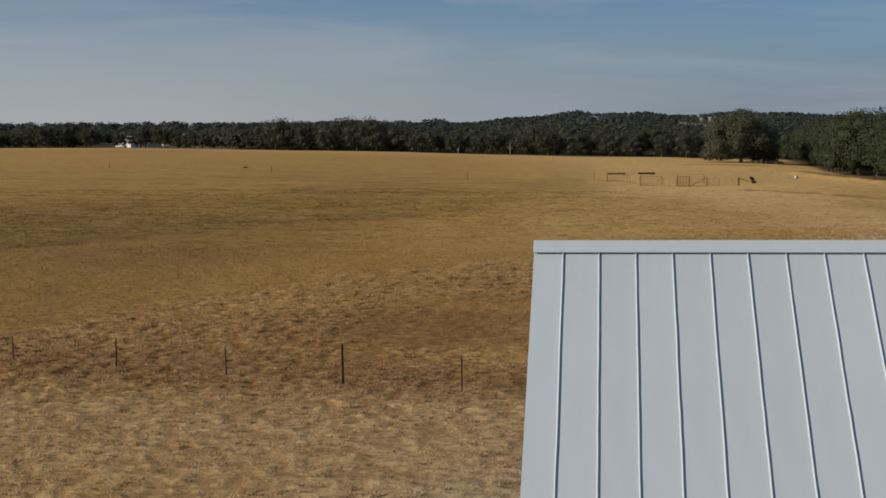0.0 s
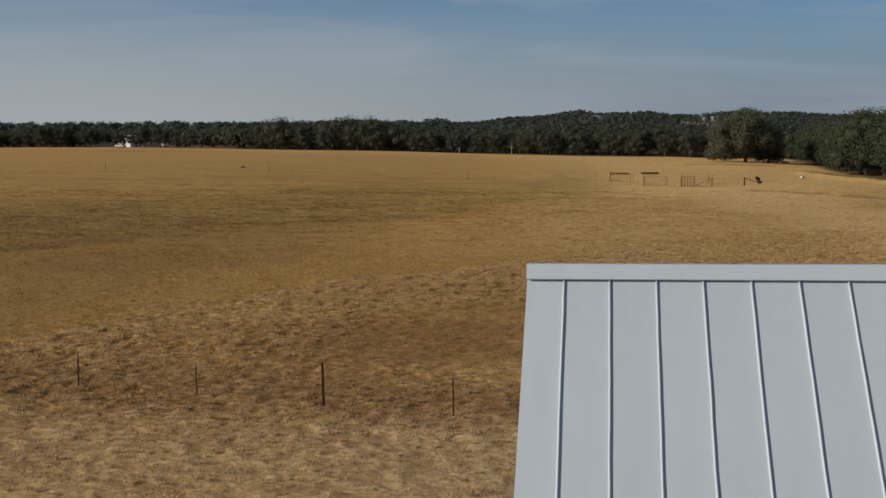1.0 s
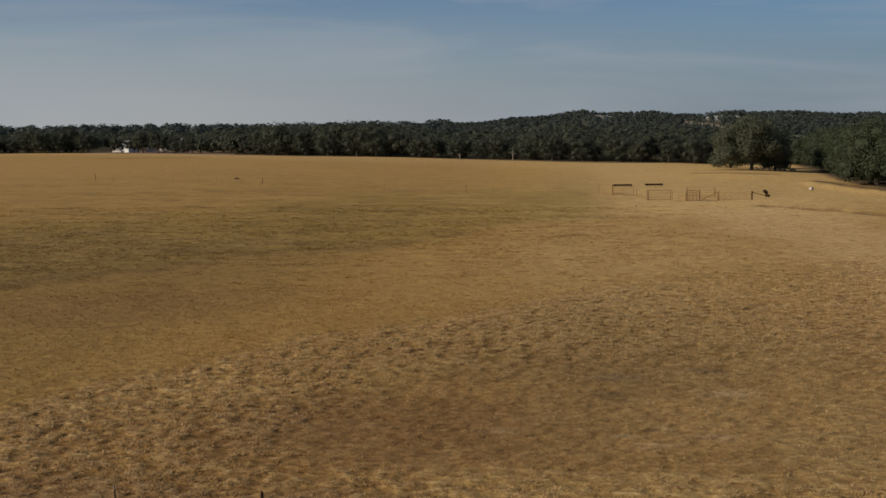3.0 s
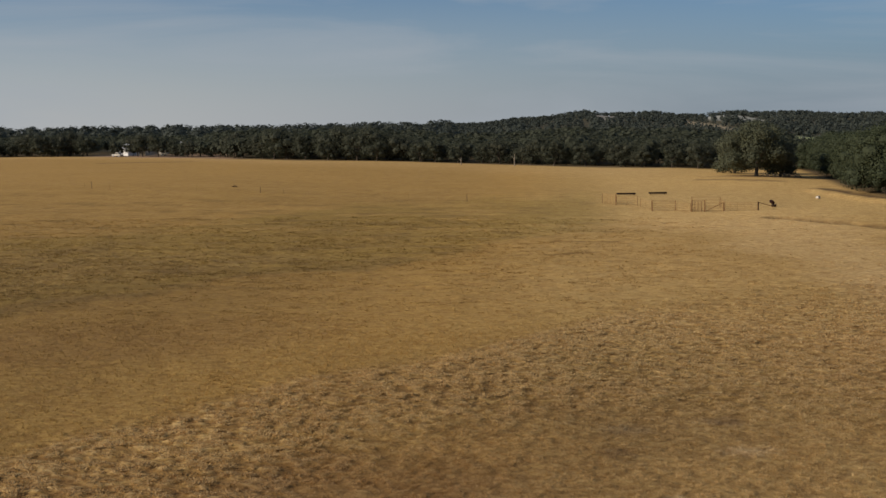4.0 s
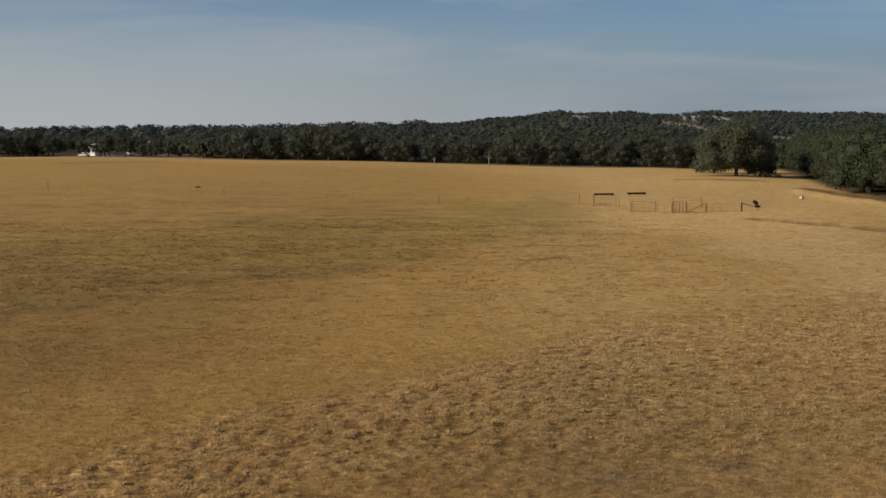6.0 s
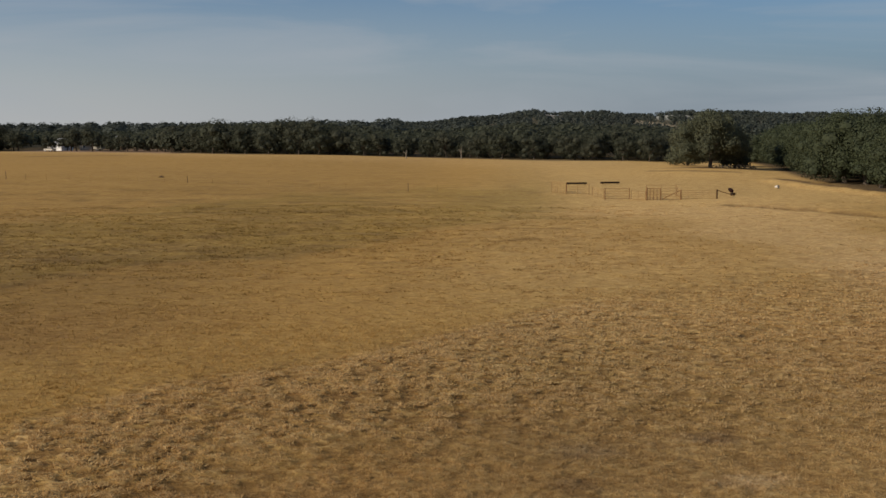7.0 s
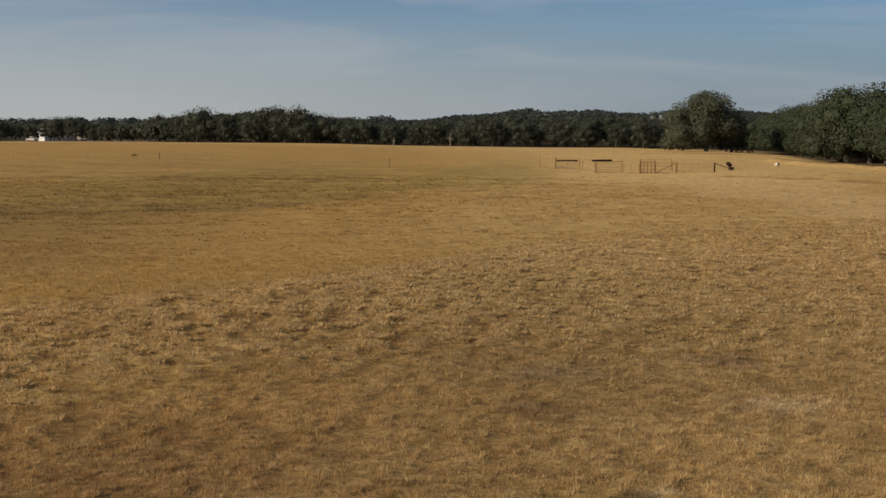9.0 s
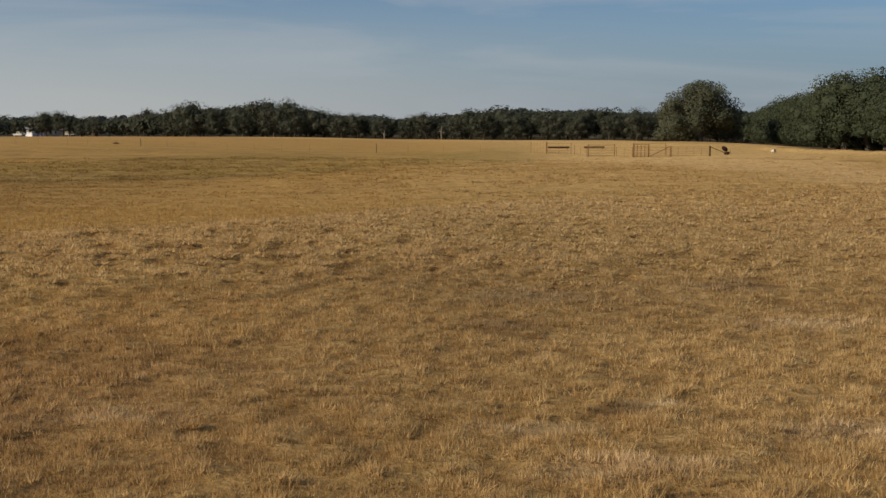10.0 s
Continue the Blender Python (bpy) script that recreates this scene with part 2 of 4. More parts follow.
EDGE_FAR = np.array([560, 520, 470, 440, 410, 370, 342, 330, 320, 308, 290, 275, 266, 264, 280, 282])


def height(x, y):
    """Ground height: a level pasture that lifts gently to its far side, and wooded hills beyond."""
    x, y = np.asarray(x, float), np.asarray(y, float)
    r, az = np.hypot(x, y), np.degrees(np.arctan2(x, y))
    h = 1.05 * smooth(120, 280, y) * smooth(75, 20, x) + 0.75 * smooth(-12, -75, x) * smooth(110, 200, y)
    h = h + 0.16 * np.sin(x * 0.11 + 0.7) * np.sin(y * 0.083) * smooth(20, 60, y) * smooth(400, 200, r)
    # a low swell under the lumpy band, and the hollow on its near side
    h = h + 0.20 * np.exp(-((x + 4) / 11) ** 2 - ((y - 57 - 0.9 * (x + 4)) / 8) ** 2) - 0.16 * np.exp(-((x - 5) / 7) ** 2 - ((y - 44) / 7) ** 2)
    h = h - 0.15 * np.exp(-((x - 15) / 17) ** 2 - ((y - 148) / 13) ** 2)
    h = h + 0.4 * np.exp(-((x - 36) / 10) ** 2 - ((y - 221) / 22) ** 2)
    ridge = 8.5 + 18.5 * smooth(-11.5, 4.5, az) - 6.0 * smooth(8.5, 13, az) + 4.5 * smooth(14, 24, az)
    roll = 1 + 0.10 * np.sin(az * 0.55 + 1.0) + 0.05 * np.sin(az * 1.7)
    h = h + ridge * roll * smooth(560, 1480, r) * smooth(-6, 20, y * 0.05)
    return h


def wave(x, y, scale, seed):
    """Cheap smooth variation in about -1 to 1."""
    v = 0
    for k in range(4):
        a = seed * 1.7 + k * 2.1
        v = v + np.sin((x * math.cos(a) + y * math.sin(a)) * scale * (1 + 0.37 * k) + seed * 3 + k) / 4
    return v * 1.5


def blob(x, y, cx, cy, rx, ry, turn=0.0, soft=0.6):
    """1 inside an ellipse with an uneven edge, 0 outside."""
    c, s = math.cos(radians(turn)), math.sin(radians(turn))
    u, v = ((x - cx) * c + (y - cy) * s) / rx, (-(x - cx) * s + (y - cy) * c) / ry
    d = np.sqrt(u * u + v * v) + 0.18 * wave(x, y, 3.0 / max(rx, ry), cx + cy)
    return smooth(1 + soft, 1 - soft, d)


def along(x, y, x0, y0, x1, y1, half, soft=0.5):
    """1 near the line from one place to another."""
    dx, dy = x1 - x0, y1 - y0
    k = np.clip(((x - x0) * dx + (y - y0) * dy) / (dx * dx + dy * dy), 0, 1)
    d = np.hypot(x - x0 - k * dx, y - y0 - k * dy) / half + 0.3 * wave(x, y, 1.2 / half, x0 + y0)
    return smooth(1 + soft, 1 - soft, d)


# clearings on the hills: place, half sizes, colour
GLADES = ((129, 960, 9, 290, (0.30, 0.25, 0.165)), (182, 1230, 24, 220, (0.30, 0.30, 0.255)), (47, 1290, 18, 190, (0.26, 0.24, 0.20)), (154, 690, 17, 90, (0.24, 0.27, 0.13)))


def lattice(x, y, scale, seed):
    """Smooth value noise in 0 to 1."""
    u, v = x * scale + seed * 17.3, y * scale - seed * 9.1
    i, j = np.floor(u).astype(np.int64), np.floor(v).astype(np.int64)
    f, g = u - i, v - j
    f, g = f * f * (3 - 2 * f), g * g * (3 - 2 * g)

    def corner(a, b):
        k = (a * 374761393 + b * 668265263 + seed * 1274126177) & 0x7FFFFFFF
        k = ((k ^ (k >> 13)) * 1103515245) & 0x7FFFFFFF
        return ((k ^ (k >> 16)) & 0xFFFF) / 65535.0

    return (corner(i, j) * (1 - f) + corner(i + 1, j) * f) * (1 - g) + (corner(i, j + 1) * (1 - f) + corner(i + 1, j + 1) * f) * g


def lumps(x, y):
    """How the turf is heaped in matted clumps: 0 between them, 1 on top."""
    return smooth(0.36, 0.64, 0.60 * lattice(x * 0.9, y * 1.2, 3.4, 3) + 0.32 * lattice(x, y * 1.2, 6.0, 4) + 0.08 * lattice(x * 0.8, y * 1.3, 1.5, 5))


# the pasture lies in bands that slant across it: their far edges, as places of y by x
BAND_X = np.array([-60, -40, -21, -16.5, -11.5, -7.5, -4.3, 0, 4, 12, 30])
BAND_Y = np.array([2, 18, 36.5, 44, 51.5, 55.5, 59.5, 66.5, 71, 77, 88])
OLIVE_X = np.array([-90, -60, -36, -28, -23, -14, -10, -6, -3, 6, 20])
OLIVE_Y = np.array([20, 42, 65, 76, 86, 93, 98, 106, 114, 122, 128])
TAN_X = np.array([-110, -80, -54, -46, -40, -26, -10, 10])
TAN_Y = np.array([60, 82, 104, 122, 133, 156, 172, 180])


def beyond(x, y, xs, ys, stir, seed):
    """How far a place lies past one of those edges, in metres, with an uneven edge."""
    return (y - np.interp(x, xs, ys)) * 0.75 + stir * (wave(x, y, 0.35, seed) + 1.6 * (lattice(x, y, 0.33, int(seed) + 30) - 0.5))


def tussock(x, y):
    """Where the turf is lumpy, and how much."""
    near = -beyond(x, y, BAND_X, BAND_Y, 0.7, 2.0)
    far = beyond(x, y, OLIVE_X, OLIVE_Y, 2.0, 3.0)
    soft = 1.6 + 3.4 * smooth(-2, 8, x)
    band = smooth(-0.4 - soft, 1.2 + 1.5 * soft, near) * (0.58 + 0.42 * smooth(15, 7, near) * smooth(12, 4, x))
    band = band * (0.5 + 0.5 * smooth(24, 31, y)) * (1 - 0.55 * smooth(54, 45, y) * smooth(33, 36, y) * smooth(-10, -6, x))
    edge = np.exp(-((far - 1.0) / 2.5) ** 2)
    return np.clip(band + 0.3 * smooth(3, 10, far) * smooth(60, 25, far) + 0.22 * edge + 0.27, 0, 1)


def relief(x, y):
    """Ground height with the lumps of the turf, the ditches and the bank by the trees."""
    x, y = np.asarray(x, float), np.asarray(y, float)
    near = smooth(15, 20, y) * smooth(150, 100, y) * smooth(-0.62, -0.56, x / np.maximum(y, 1)) * smooth(0.48, 0.42, x / np.maximum(y, 20))
    rough = tussock(x, y)
    h = near * (0.08 * rough * (lumps(x, y) - 0.4) + 0.05 * (lattice(x, y, 0.6, 6) - 0.5))
    ridgelets = smooth(0.5, 0.75, lattice(x * 0.4 + y * 0.08, y * 0.9, 0.8, 8))
    h = h + 0.09 * ridgelets * smooth(66, 80, y) * smooth(200, 130, y) * (0.35 + rough)
    swells = lattice(x * 0.5, y, 0.22, 7) - 0.5
    h = h + 0.16 * swells * smooth(70, 110, y) * smooth(330, 240, y)
    h = h - 0.28 * along(x, y, 24.5, 135.5, 36, 119, 0.9, 0.9) - 0.16 * along(x, y, -1.0, 97.7, 3.2, 100.2, 0.4, 0.9) - 0.16 * along(x, y, -0.6, 109.3, 5.2, 109.2, 0.45, 0.9)
    h = h + 0.4 * along(x, y, 40.5, 186, 46.0, 150, 1.5, 0.9) - 0.25 * along(x, y, 43.0, 186, 48.5, 150, 1.2, 0.9)
    return height(x, y) + h


def pasture_tint(x, y):
    """Base colours of the pasture: straw with olive, brown, pale and bare stretches, and painted shade."""
    t = np.empty((len(x), 3))
    t[:] = (0.43, 0.275, 0.088)

    def lay(mask, color, amount):
        t[:] = t + (np.array(color) - t) * (mask * amount)[:, None]

    near, far, last = beyond(x, y, BAND_X, BAND_Y, 0.7, 2.0), beyond(x, y, OLIVE_X, OLIVE_Y, 2.0, 3.0), beyond(x, y, TAN_X, TAN_Y, 4.0, 6.0)
    lay(smooth(-0.2, 0.9, wave(x, y, 0.045, 1.0)), (0.48, 0.305, 0.106), 0.5)
    lay(smooth(0.48, 0.75, lattice(x * 0.6, y * 1.5, 0.12, 11)) * smooth(55, 80, y), (0.33, 0.212, 0.07), 0.4)
    # the olive band and its brown edge, and straw past it
    olive = smooth(-4.0, 5.0, far) * smooth(7, -3, last)
    lay(olive * smooth(16, -4, x), (0.300, 0.220, 0.060), 0.7)
    lay(np.exp(-((far - 0.6) / 2.2) ** 2) * smooth(-2, -14, x) * smooth(0.25, 0.6, lattice(x * 0.4, y, 0.3, 24)), (0.185, 0.125, 0.045), 0.8)
    lay(blob(x, y, -12, 93, 13, 7, 20), (0.27, 0.20, 0.058), 0.35)
    lay(blob(x, y, -36, 100, 26, 9, 18), (0.27, 0.20, 0.055), 0.3)
    streaks = smooth(0.55, 0.72, lattice(x * 0.35 + y * 0.05, y * 1.1, 0.45, 21))
    lay(streaks * olive, (0.20, 0.15, 0.042), 0.35)
    lay(streaks * smooth(66, 76, y) * smooth(260, 150, y), (0.26, 0.165, 0.058), 0.3)
    lay(smooth(0.56, 0.72, lattice(x * 0.25 + y * 0.03, y, 0.35, 22)) * smooth(100, 130, y), (0.56, 0.37, 0.135), 0.4)
    lay(smooth(0.68, 0.8, lattice(x * 0.45, y * 1.2, 0.8, 23)) * smooth(66, 80, y) * smooth(280, 160, y), (0.19, 0.125, 0.046), 0.6)
    # smooth straw between the lumpy band and the olive one, redder to one side
    soft = 1.6 + 3.4 * smooth(-2, 8, x)
    straw = smooth(-1.2 * soft, 1.5 + soft, near) * smooth(1, -3, far)
    lay(straw, (0.435, 0.272, 0.088), 0.6)
    lay(straw * blob(x, y, -24, 60, 12, 5.5, 30), (0.32, 0.185, 0.068), 0.6)
    lay(straw * blob(x, y, 8, 82, 12, 10, 10), (0.54, 0.355, 0.135), 0.5)
    lay(blob(x, y, 10, 70, 9, 7, 10), (0.50, 0.325, 0.118), 0.5)
    # lumpy band, browner turf on its near side
    lay(smooth(0.3, -1.0, near) * smooth(-11, -6, near) * smooth(9, 2, x), (0.52, 0.345, 0.135), 0.75)
    lay(smooth(-8, -12, near) * smooth(33, 36, y), (0.40, 0.232, 0.080), 0.7)
    lay(blob(x, y, 5.5, 56, 6.5, 9, 0, 0.8), (0.33, 0.225, 0.072), 0.6)
    lay(blob(x, y, 3.0, 47, 4.0, 3.0, 0, 0.8), (0.25, 0.150, 0.056), 0.55)
    lay(blob(x, y, 14, 60, 7, 9, 0), (0.40, 0.255, 0.092), 0.4)
    lay(blob(x, y, -10, 31, 16, 3.2, -10), (0.21, 0.118, 0.05), 0.9)
    lay(blob(x, y, -13, 38, 9, 3.0, 10), (0.30, 0.18, 0.072), 0.5)
    lay(blob(x, y, -5.0, 38.5, 4.5, 4.0, 20, 0.8), (0.26, 0.138, 0.058), 0.7)
    lay(blob(x, y, 6.0, 41, 6.0, 7.0, -15, 0.8), (0.50, 0.335, 0.135), 0.45)
    lay(blob(x, y, -7, 24, 11, 3.2, -8), (0.47, 0.315, 0.135), 0.7)
    lay(blob(x, y, -3.0, 25, 5.5, 2.6, -8, 0.8), (0.60, 0.43, 0.21), 0.85)
    lay(blob(x, y, -1.0, 19.3, 3.4, 2.4, 0), (0.56, 0.50, 0.37), 0.95)
    # worn ground by the pen and the track from it
    lay(blob(x, y, 20, 131, 12, 14, 0), (0.66, 0.43, 0.18), 0.9)
    lay(blob(x, y, 12, 100, 12, 20, 0), (0.52, 0.325, 0.115), 0.6)
    lay(along(x, y, 21, 130, 25, 86, 6.0), (0.64, 0.43, 0.195), 0.85)
    lay(along(x, y, 25, 86, 27, 40, 6.0), (0.66, 0.45, 0.22), 0.8)
    lay(along(x, y, 14, 140, 26, 143, 4.0), (0.58, 0.37, 0.15), 0.6)
    lay(smooth(2, 12, x) * smooth(118, 150, y) * smooth(300, 250, y), (0.68, 0.46, 0.19), 0.75)
    lay(smooth(130, 230, y) * (x < 60), (0.55, 0.345, 0.115), 0.55)
    # whole pasture multiplied darker towards -x, most on its near part
    t[:] = t * (0.71 + 0.36 * smooth(-26, 10, x))[:, None]
    t[:] = t * (1 - 0.28 * smooth(-9, -24, x) * smooth(100, 78, y) * smooth(34, 42, y))[:, None]
    # the stretches differ mildly from one even straw
    even = np.array((0.405, 0.262, 0.087))
    t[:] = even * (t / even) ** 0.62
    lay(smooth(31, 26, y) * smooth(10, 14, y), (0.43, 0.318, 0.175), 0.6)
    # pale litter, dark spots and streaks, and darker ditches and ruts
    for cx, cy, rx, ry in ((2.3, 39.1, 0.5, 0.22), (3.0, 37.9, 0.6, 0.28), (-1.5, 39.1, 0.7, 0.2), (5.1, 39.2, 0.6, 0.35), (6.3, 45.0, 0.9, 0.5)):
        lay(blob(x, y, cx, cy, rx, ry, 10, 0.8), (0.60, 0.44, 0.23), 0.45)
    lay(blob(x, y, 3.15, 39.85, 0.27, 0.26, 5, 0.3), (0.08, 0.045, 0.022), 0.6)
    lay(blob(x, y, 3.5, 40.1, 0.3, 0.2, 5, 0.5), (0.62, 0.46, 0.23), 0.45)
    lay(blob(x, y, 2.1, 44.4, 0.55, 0.6, 0, 0.7), (0.16, 0.095, 0.045), 0.45)
    lay(blob(x, y, 2.4, 47.2, 0.9, 0.7, 0), (0.28, 0.20, 0.10), 0.5)
    lay(blob(x, y, 6.0, 48.5, 0.8, 0.5, 0), (0.24, 0.16, 0.08), 0.6)
    lay(along(x, y, 24.5, 135.5, 36, 119, 1.3), (0.12, 0.07, 0.03), 0.6)
    lay(along(x, y, 22.5, 131.5, 34, 115, 1.8), (0.62, 0.42, 0.18), 0.25)
    lay(along(x, y, -1.0, 97.7, 3.2, 100.2, 0.45), (0.12, 0.07, 0.03), 0.6)
    lay(along(x, y, -0.6, 109.3, 5.2, 109.2, 0.5), (0.12, 0.07, 0.03), 0.6)
    lay(along(x, y, -142, 324, -118, 331, 2.6), (0.13, 0.085, 0.044), 0.85)
    lay(along(x, y, 26, 212, 38, 205, 1.6), (0.17, 0.107, 0.05), 0.75)
    # debris and painted shade under the large oak
    lay(blob(x, y, 40.5, 222, 9, 5, 0), (0.13, 0.088, 0.05), 0.8)
    # shade painted on the bank's side turned from the sun
    lay(along(x, y, 42.6, 188, 48.6, 148, 2.4), (0.085, 0.055, 0.032), 0.9)
    # the large oak's cast shadow, laid in as a dark strip
    lay(along(x, y, 44, 224, 50, 221, 1.2), (0.15, 0.095, 0.05), 0.7)
    t[:] = t * np.array((1.135, 1.178, 1.17)) * (1 + np.array((0.045, -0.01, -0.13)) * smooth(4, -10, x)[:, None])
    r, az = np.hypot(x, y), np.arctan2(x, y)
    lay(smooth(-70, -6, r - np.interp(az, EDGE_AZ, EDGE_FAR)) * (r < 600) * smooth(0.15, 0.05, az), (0.62, 0.425, 0.17), 0.45)
    # brown of fallen leaves under the trees, darkened further to paint their shade
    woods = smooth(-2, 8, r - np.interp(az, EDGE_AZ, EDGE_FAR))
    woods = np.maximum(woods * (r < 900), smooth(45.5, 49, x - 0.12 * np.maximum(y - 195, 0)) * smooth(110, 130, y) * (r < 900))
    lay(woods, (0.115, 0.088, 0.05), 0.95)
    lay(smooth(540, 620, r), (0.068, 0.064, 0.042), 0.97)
    yard = smooth(-25.0, -24.2, np.degrees(az)) * smooth(-16.5, -18.5, np.degrees(az)) * smooth(-8, 0, r - np.interp(az, EDGE_AZ, EDGE_FAR)) * (r < 480)
    lay(yard * (0.5 + 0.5 * smooth(0.35, 0.6, lattice(x, y, 0.12, 27))), (0.36, 0.235, 0.15), 0.85)
    for cx, cy, rx, ry, dry in GLADES:
        lay(smooth(1.3, 0.9, np.hypot((x - cx) / rx, (y - cy) / ry)), dry, 0.95)
    # brown soil and shade between the lumps put into the colour, tops paled
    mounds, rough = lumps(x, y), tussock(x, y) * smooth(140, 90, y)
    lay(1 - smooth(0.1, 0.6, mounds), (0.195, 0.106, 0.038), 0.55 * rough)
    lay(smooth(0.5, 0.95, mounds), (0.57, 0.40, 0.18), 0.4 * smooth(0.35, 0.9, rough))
    return t


def spaced(edges):
    """Grid lines: (from, to, step) runs joined end to end."""
    lines = [np.arange(a, b, s) for a, b, s in edges]
    return np.concatenate(lines + [[edges[-1][1]]])


# the sheet's lines fan out from the barn, so that the turf near it is finest
fan = np.linspace(-1.06, 1.06, 350)
wing = np.linspace(0.03, 1, 19) ** 3.2
ys = spaced([(-3000, -400, 250), (-400, -40, 40), (-40, 14, 6), (14, 17, 0.6), (17, 33, 0.22), (33, 73, 0.15), (73, 112, 0.36), (112, 150, 0.7), (150, 350, 2.2), (350, 700, 12), (700, 1900, 40), (1900, 4400, 250)])
middle, half = -0.11 * np.maximum(ys, 0), 2.2 + 0.45 * np.maximum(ys, 14)
inner = middle[:, None] + half[:, None] * fan[None, :]
outer_left = inner[:, :1] + (-4100 - inner[:, :1]) * wing[None, ::-1]
outer_right = inner[:, -1:] + (4100 - inner[:, -1:]) * wing[None, :]
gx = np.concatenate([outer_left, inner, outer_right], axis=1)
wide = gx.shape[1]
gx, gy = gx.ravel(), np.repeat(ys, wide)
gz = relief(gx, gy)
first = (np.arange(len(ys) - 1)[:, None] * wide + np.arange(wide - 1)[None, :]).ravel()
quads = np.stack([first, first + 1, first + 1 + wide, first + wide], axis=1)
ground_mesh = bpy.data.meshes.new("ground")
ground_mesh.from_pydata(np.stack([gx, gy, gz], axis=1).tolist(), [], quads.tolist())
rgba = np.ones((len(gx), 4), dtype=np.float32)
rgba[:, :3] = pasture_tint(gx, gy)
# litter under the near grass, colour lowered for the shade between blades
thatch_shade = smooth(33, 37, gy) * smooth(64, 50, gy) * smooth(-14, -8, gx) * smooth(22, 15, gx)
rgba[:, :3] *= (1 - 0.2 * thatch_shade)[:, None]
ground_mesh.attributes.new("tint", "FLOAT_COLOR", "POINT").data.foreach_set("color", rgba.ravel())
edge_r = np.interp(np.arctan2(gx, gy), EDGE_AZ, EDGE_FAR)
ground_mesh.attributes.new("turf", "FLOAT", "POINT").data.foreach_set("value", (0.15 + 0.85 * smooth(10, -5, np.hypot(gx, gy) - edge_r)).astype(np.float32))
ground_mesh.attributes.new("rough", "FLOAT", "POINT").data.foreach_set("value", (tussock(gx, gy) * smooth(14, 18, gy) * smooth(260, 160, gy)).astype(np.float32))
ground_mesh.polygons.foreach_set("use_smooth", np.ones(len(quads), dtype=bool))
ground_mesh.materials.append(GROUND)
ground = tagged(new("ground", ground_mesh), "dry straw-coloured pasture with brown and olive stretches", "pasture", kind="structure")


def lie(x, y):
    return float(height(x, y))


# ---------------------------------------------------------------- barn
RIDGE_Y, RIDGE_Z, SLOPE = 12.77, 6.075, radians(45.5)
LEFT, FIRST_SEAM, PITCH, PANELS, RUN = -0.315, 0.052, 0.4505, 30, 4.9


def seam(bm, sign, seed):
    """A folded standing seam down one roof slope: a rounded rib that wanders by a few millimetres."""
    r = random.Random(seed)
    section = ((-0.015, -0.01), (-0.012, 0.010), (-0.007, 0.018), (0.0, 0.021), (0.006, 0.017), (0.010, 0.008), (0.012, -0.01))
    stations, rings = 22, []
    for k in range(stations):
        y, sway = sign * (0.16 + (RUN - 0.16) * k / (stations - 1)), r.uniform(-0.0025, 0.0025)
        rings.append([bm.verts.new((x + sway, y, z + r.uniform(-0.001, 0.002))) for x, z in section])
    for a, b in zip(rings, rings[1:]):
        for i in range(len(section) - 1):
            bm.faces.new((a[i], a[i + 1], b[i + 1], b[i])).smooth = True
    bm.faces.new(rings[0])
    bm.faces.new(rings[-1])
    bmesh.ops.recalc_face_normals(bm, faces=bm.faces)


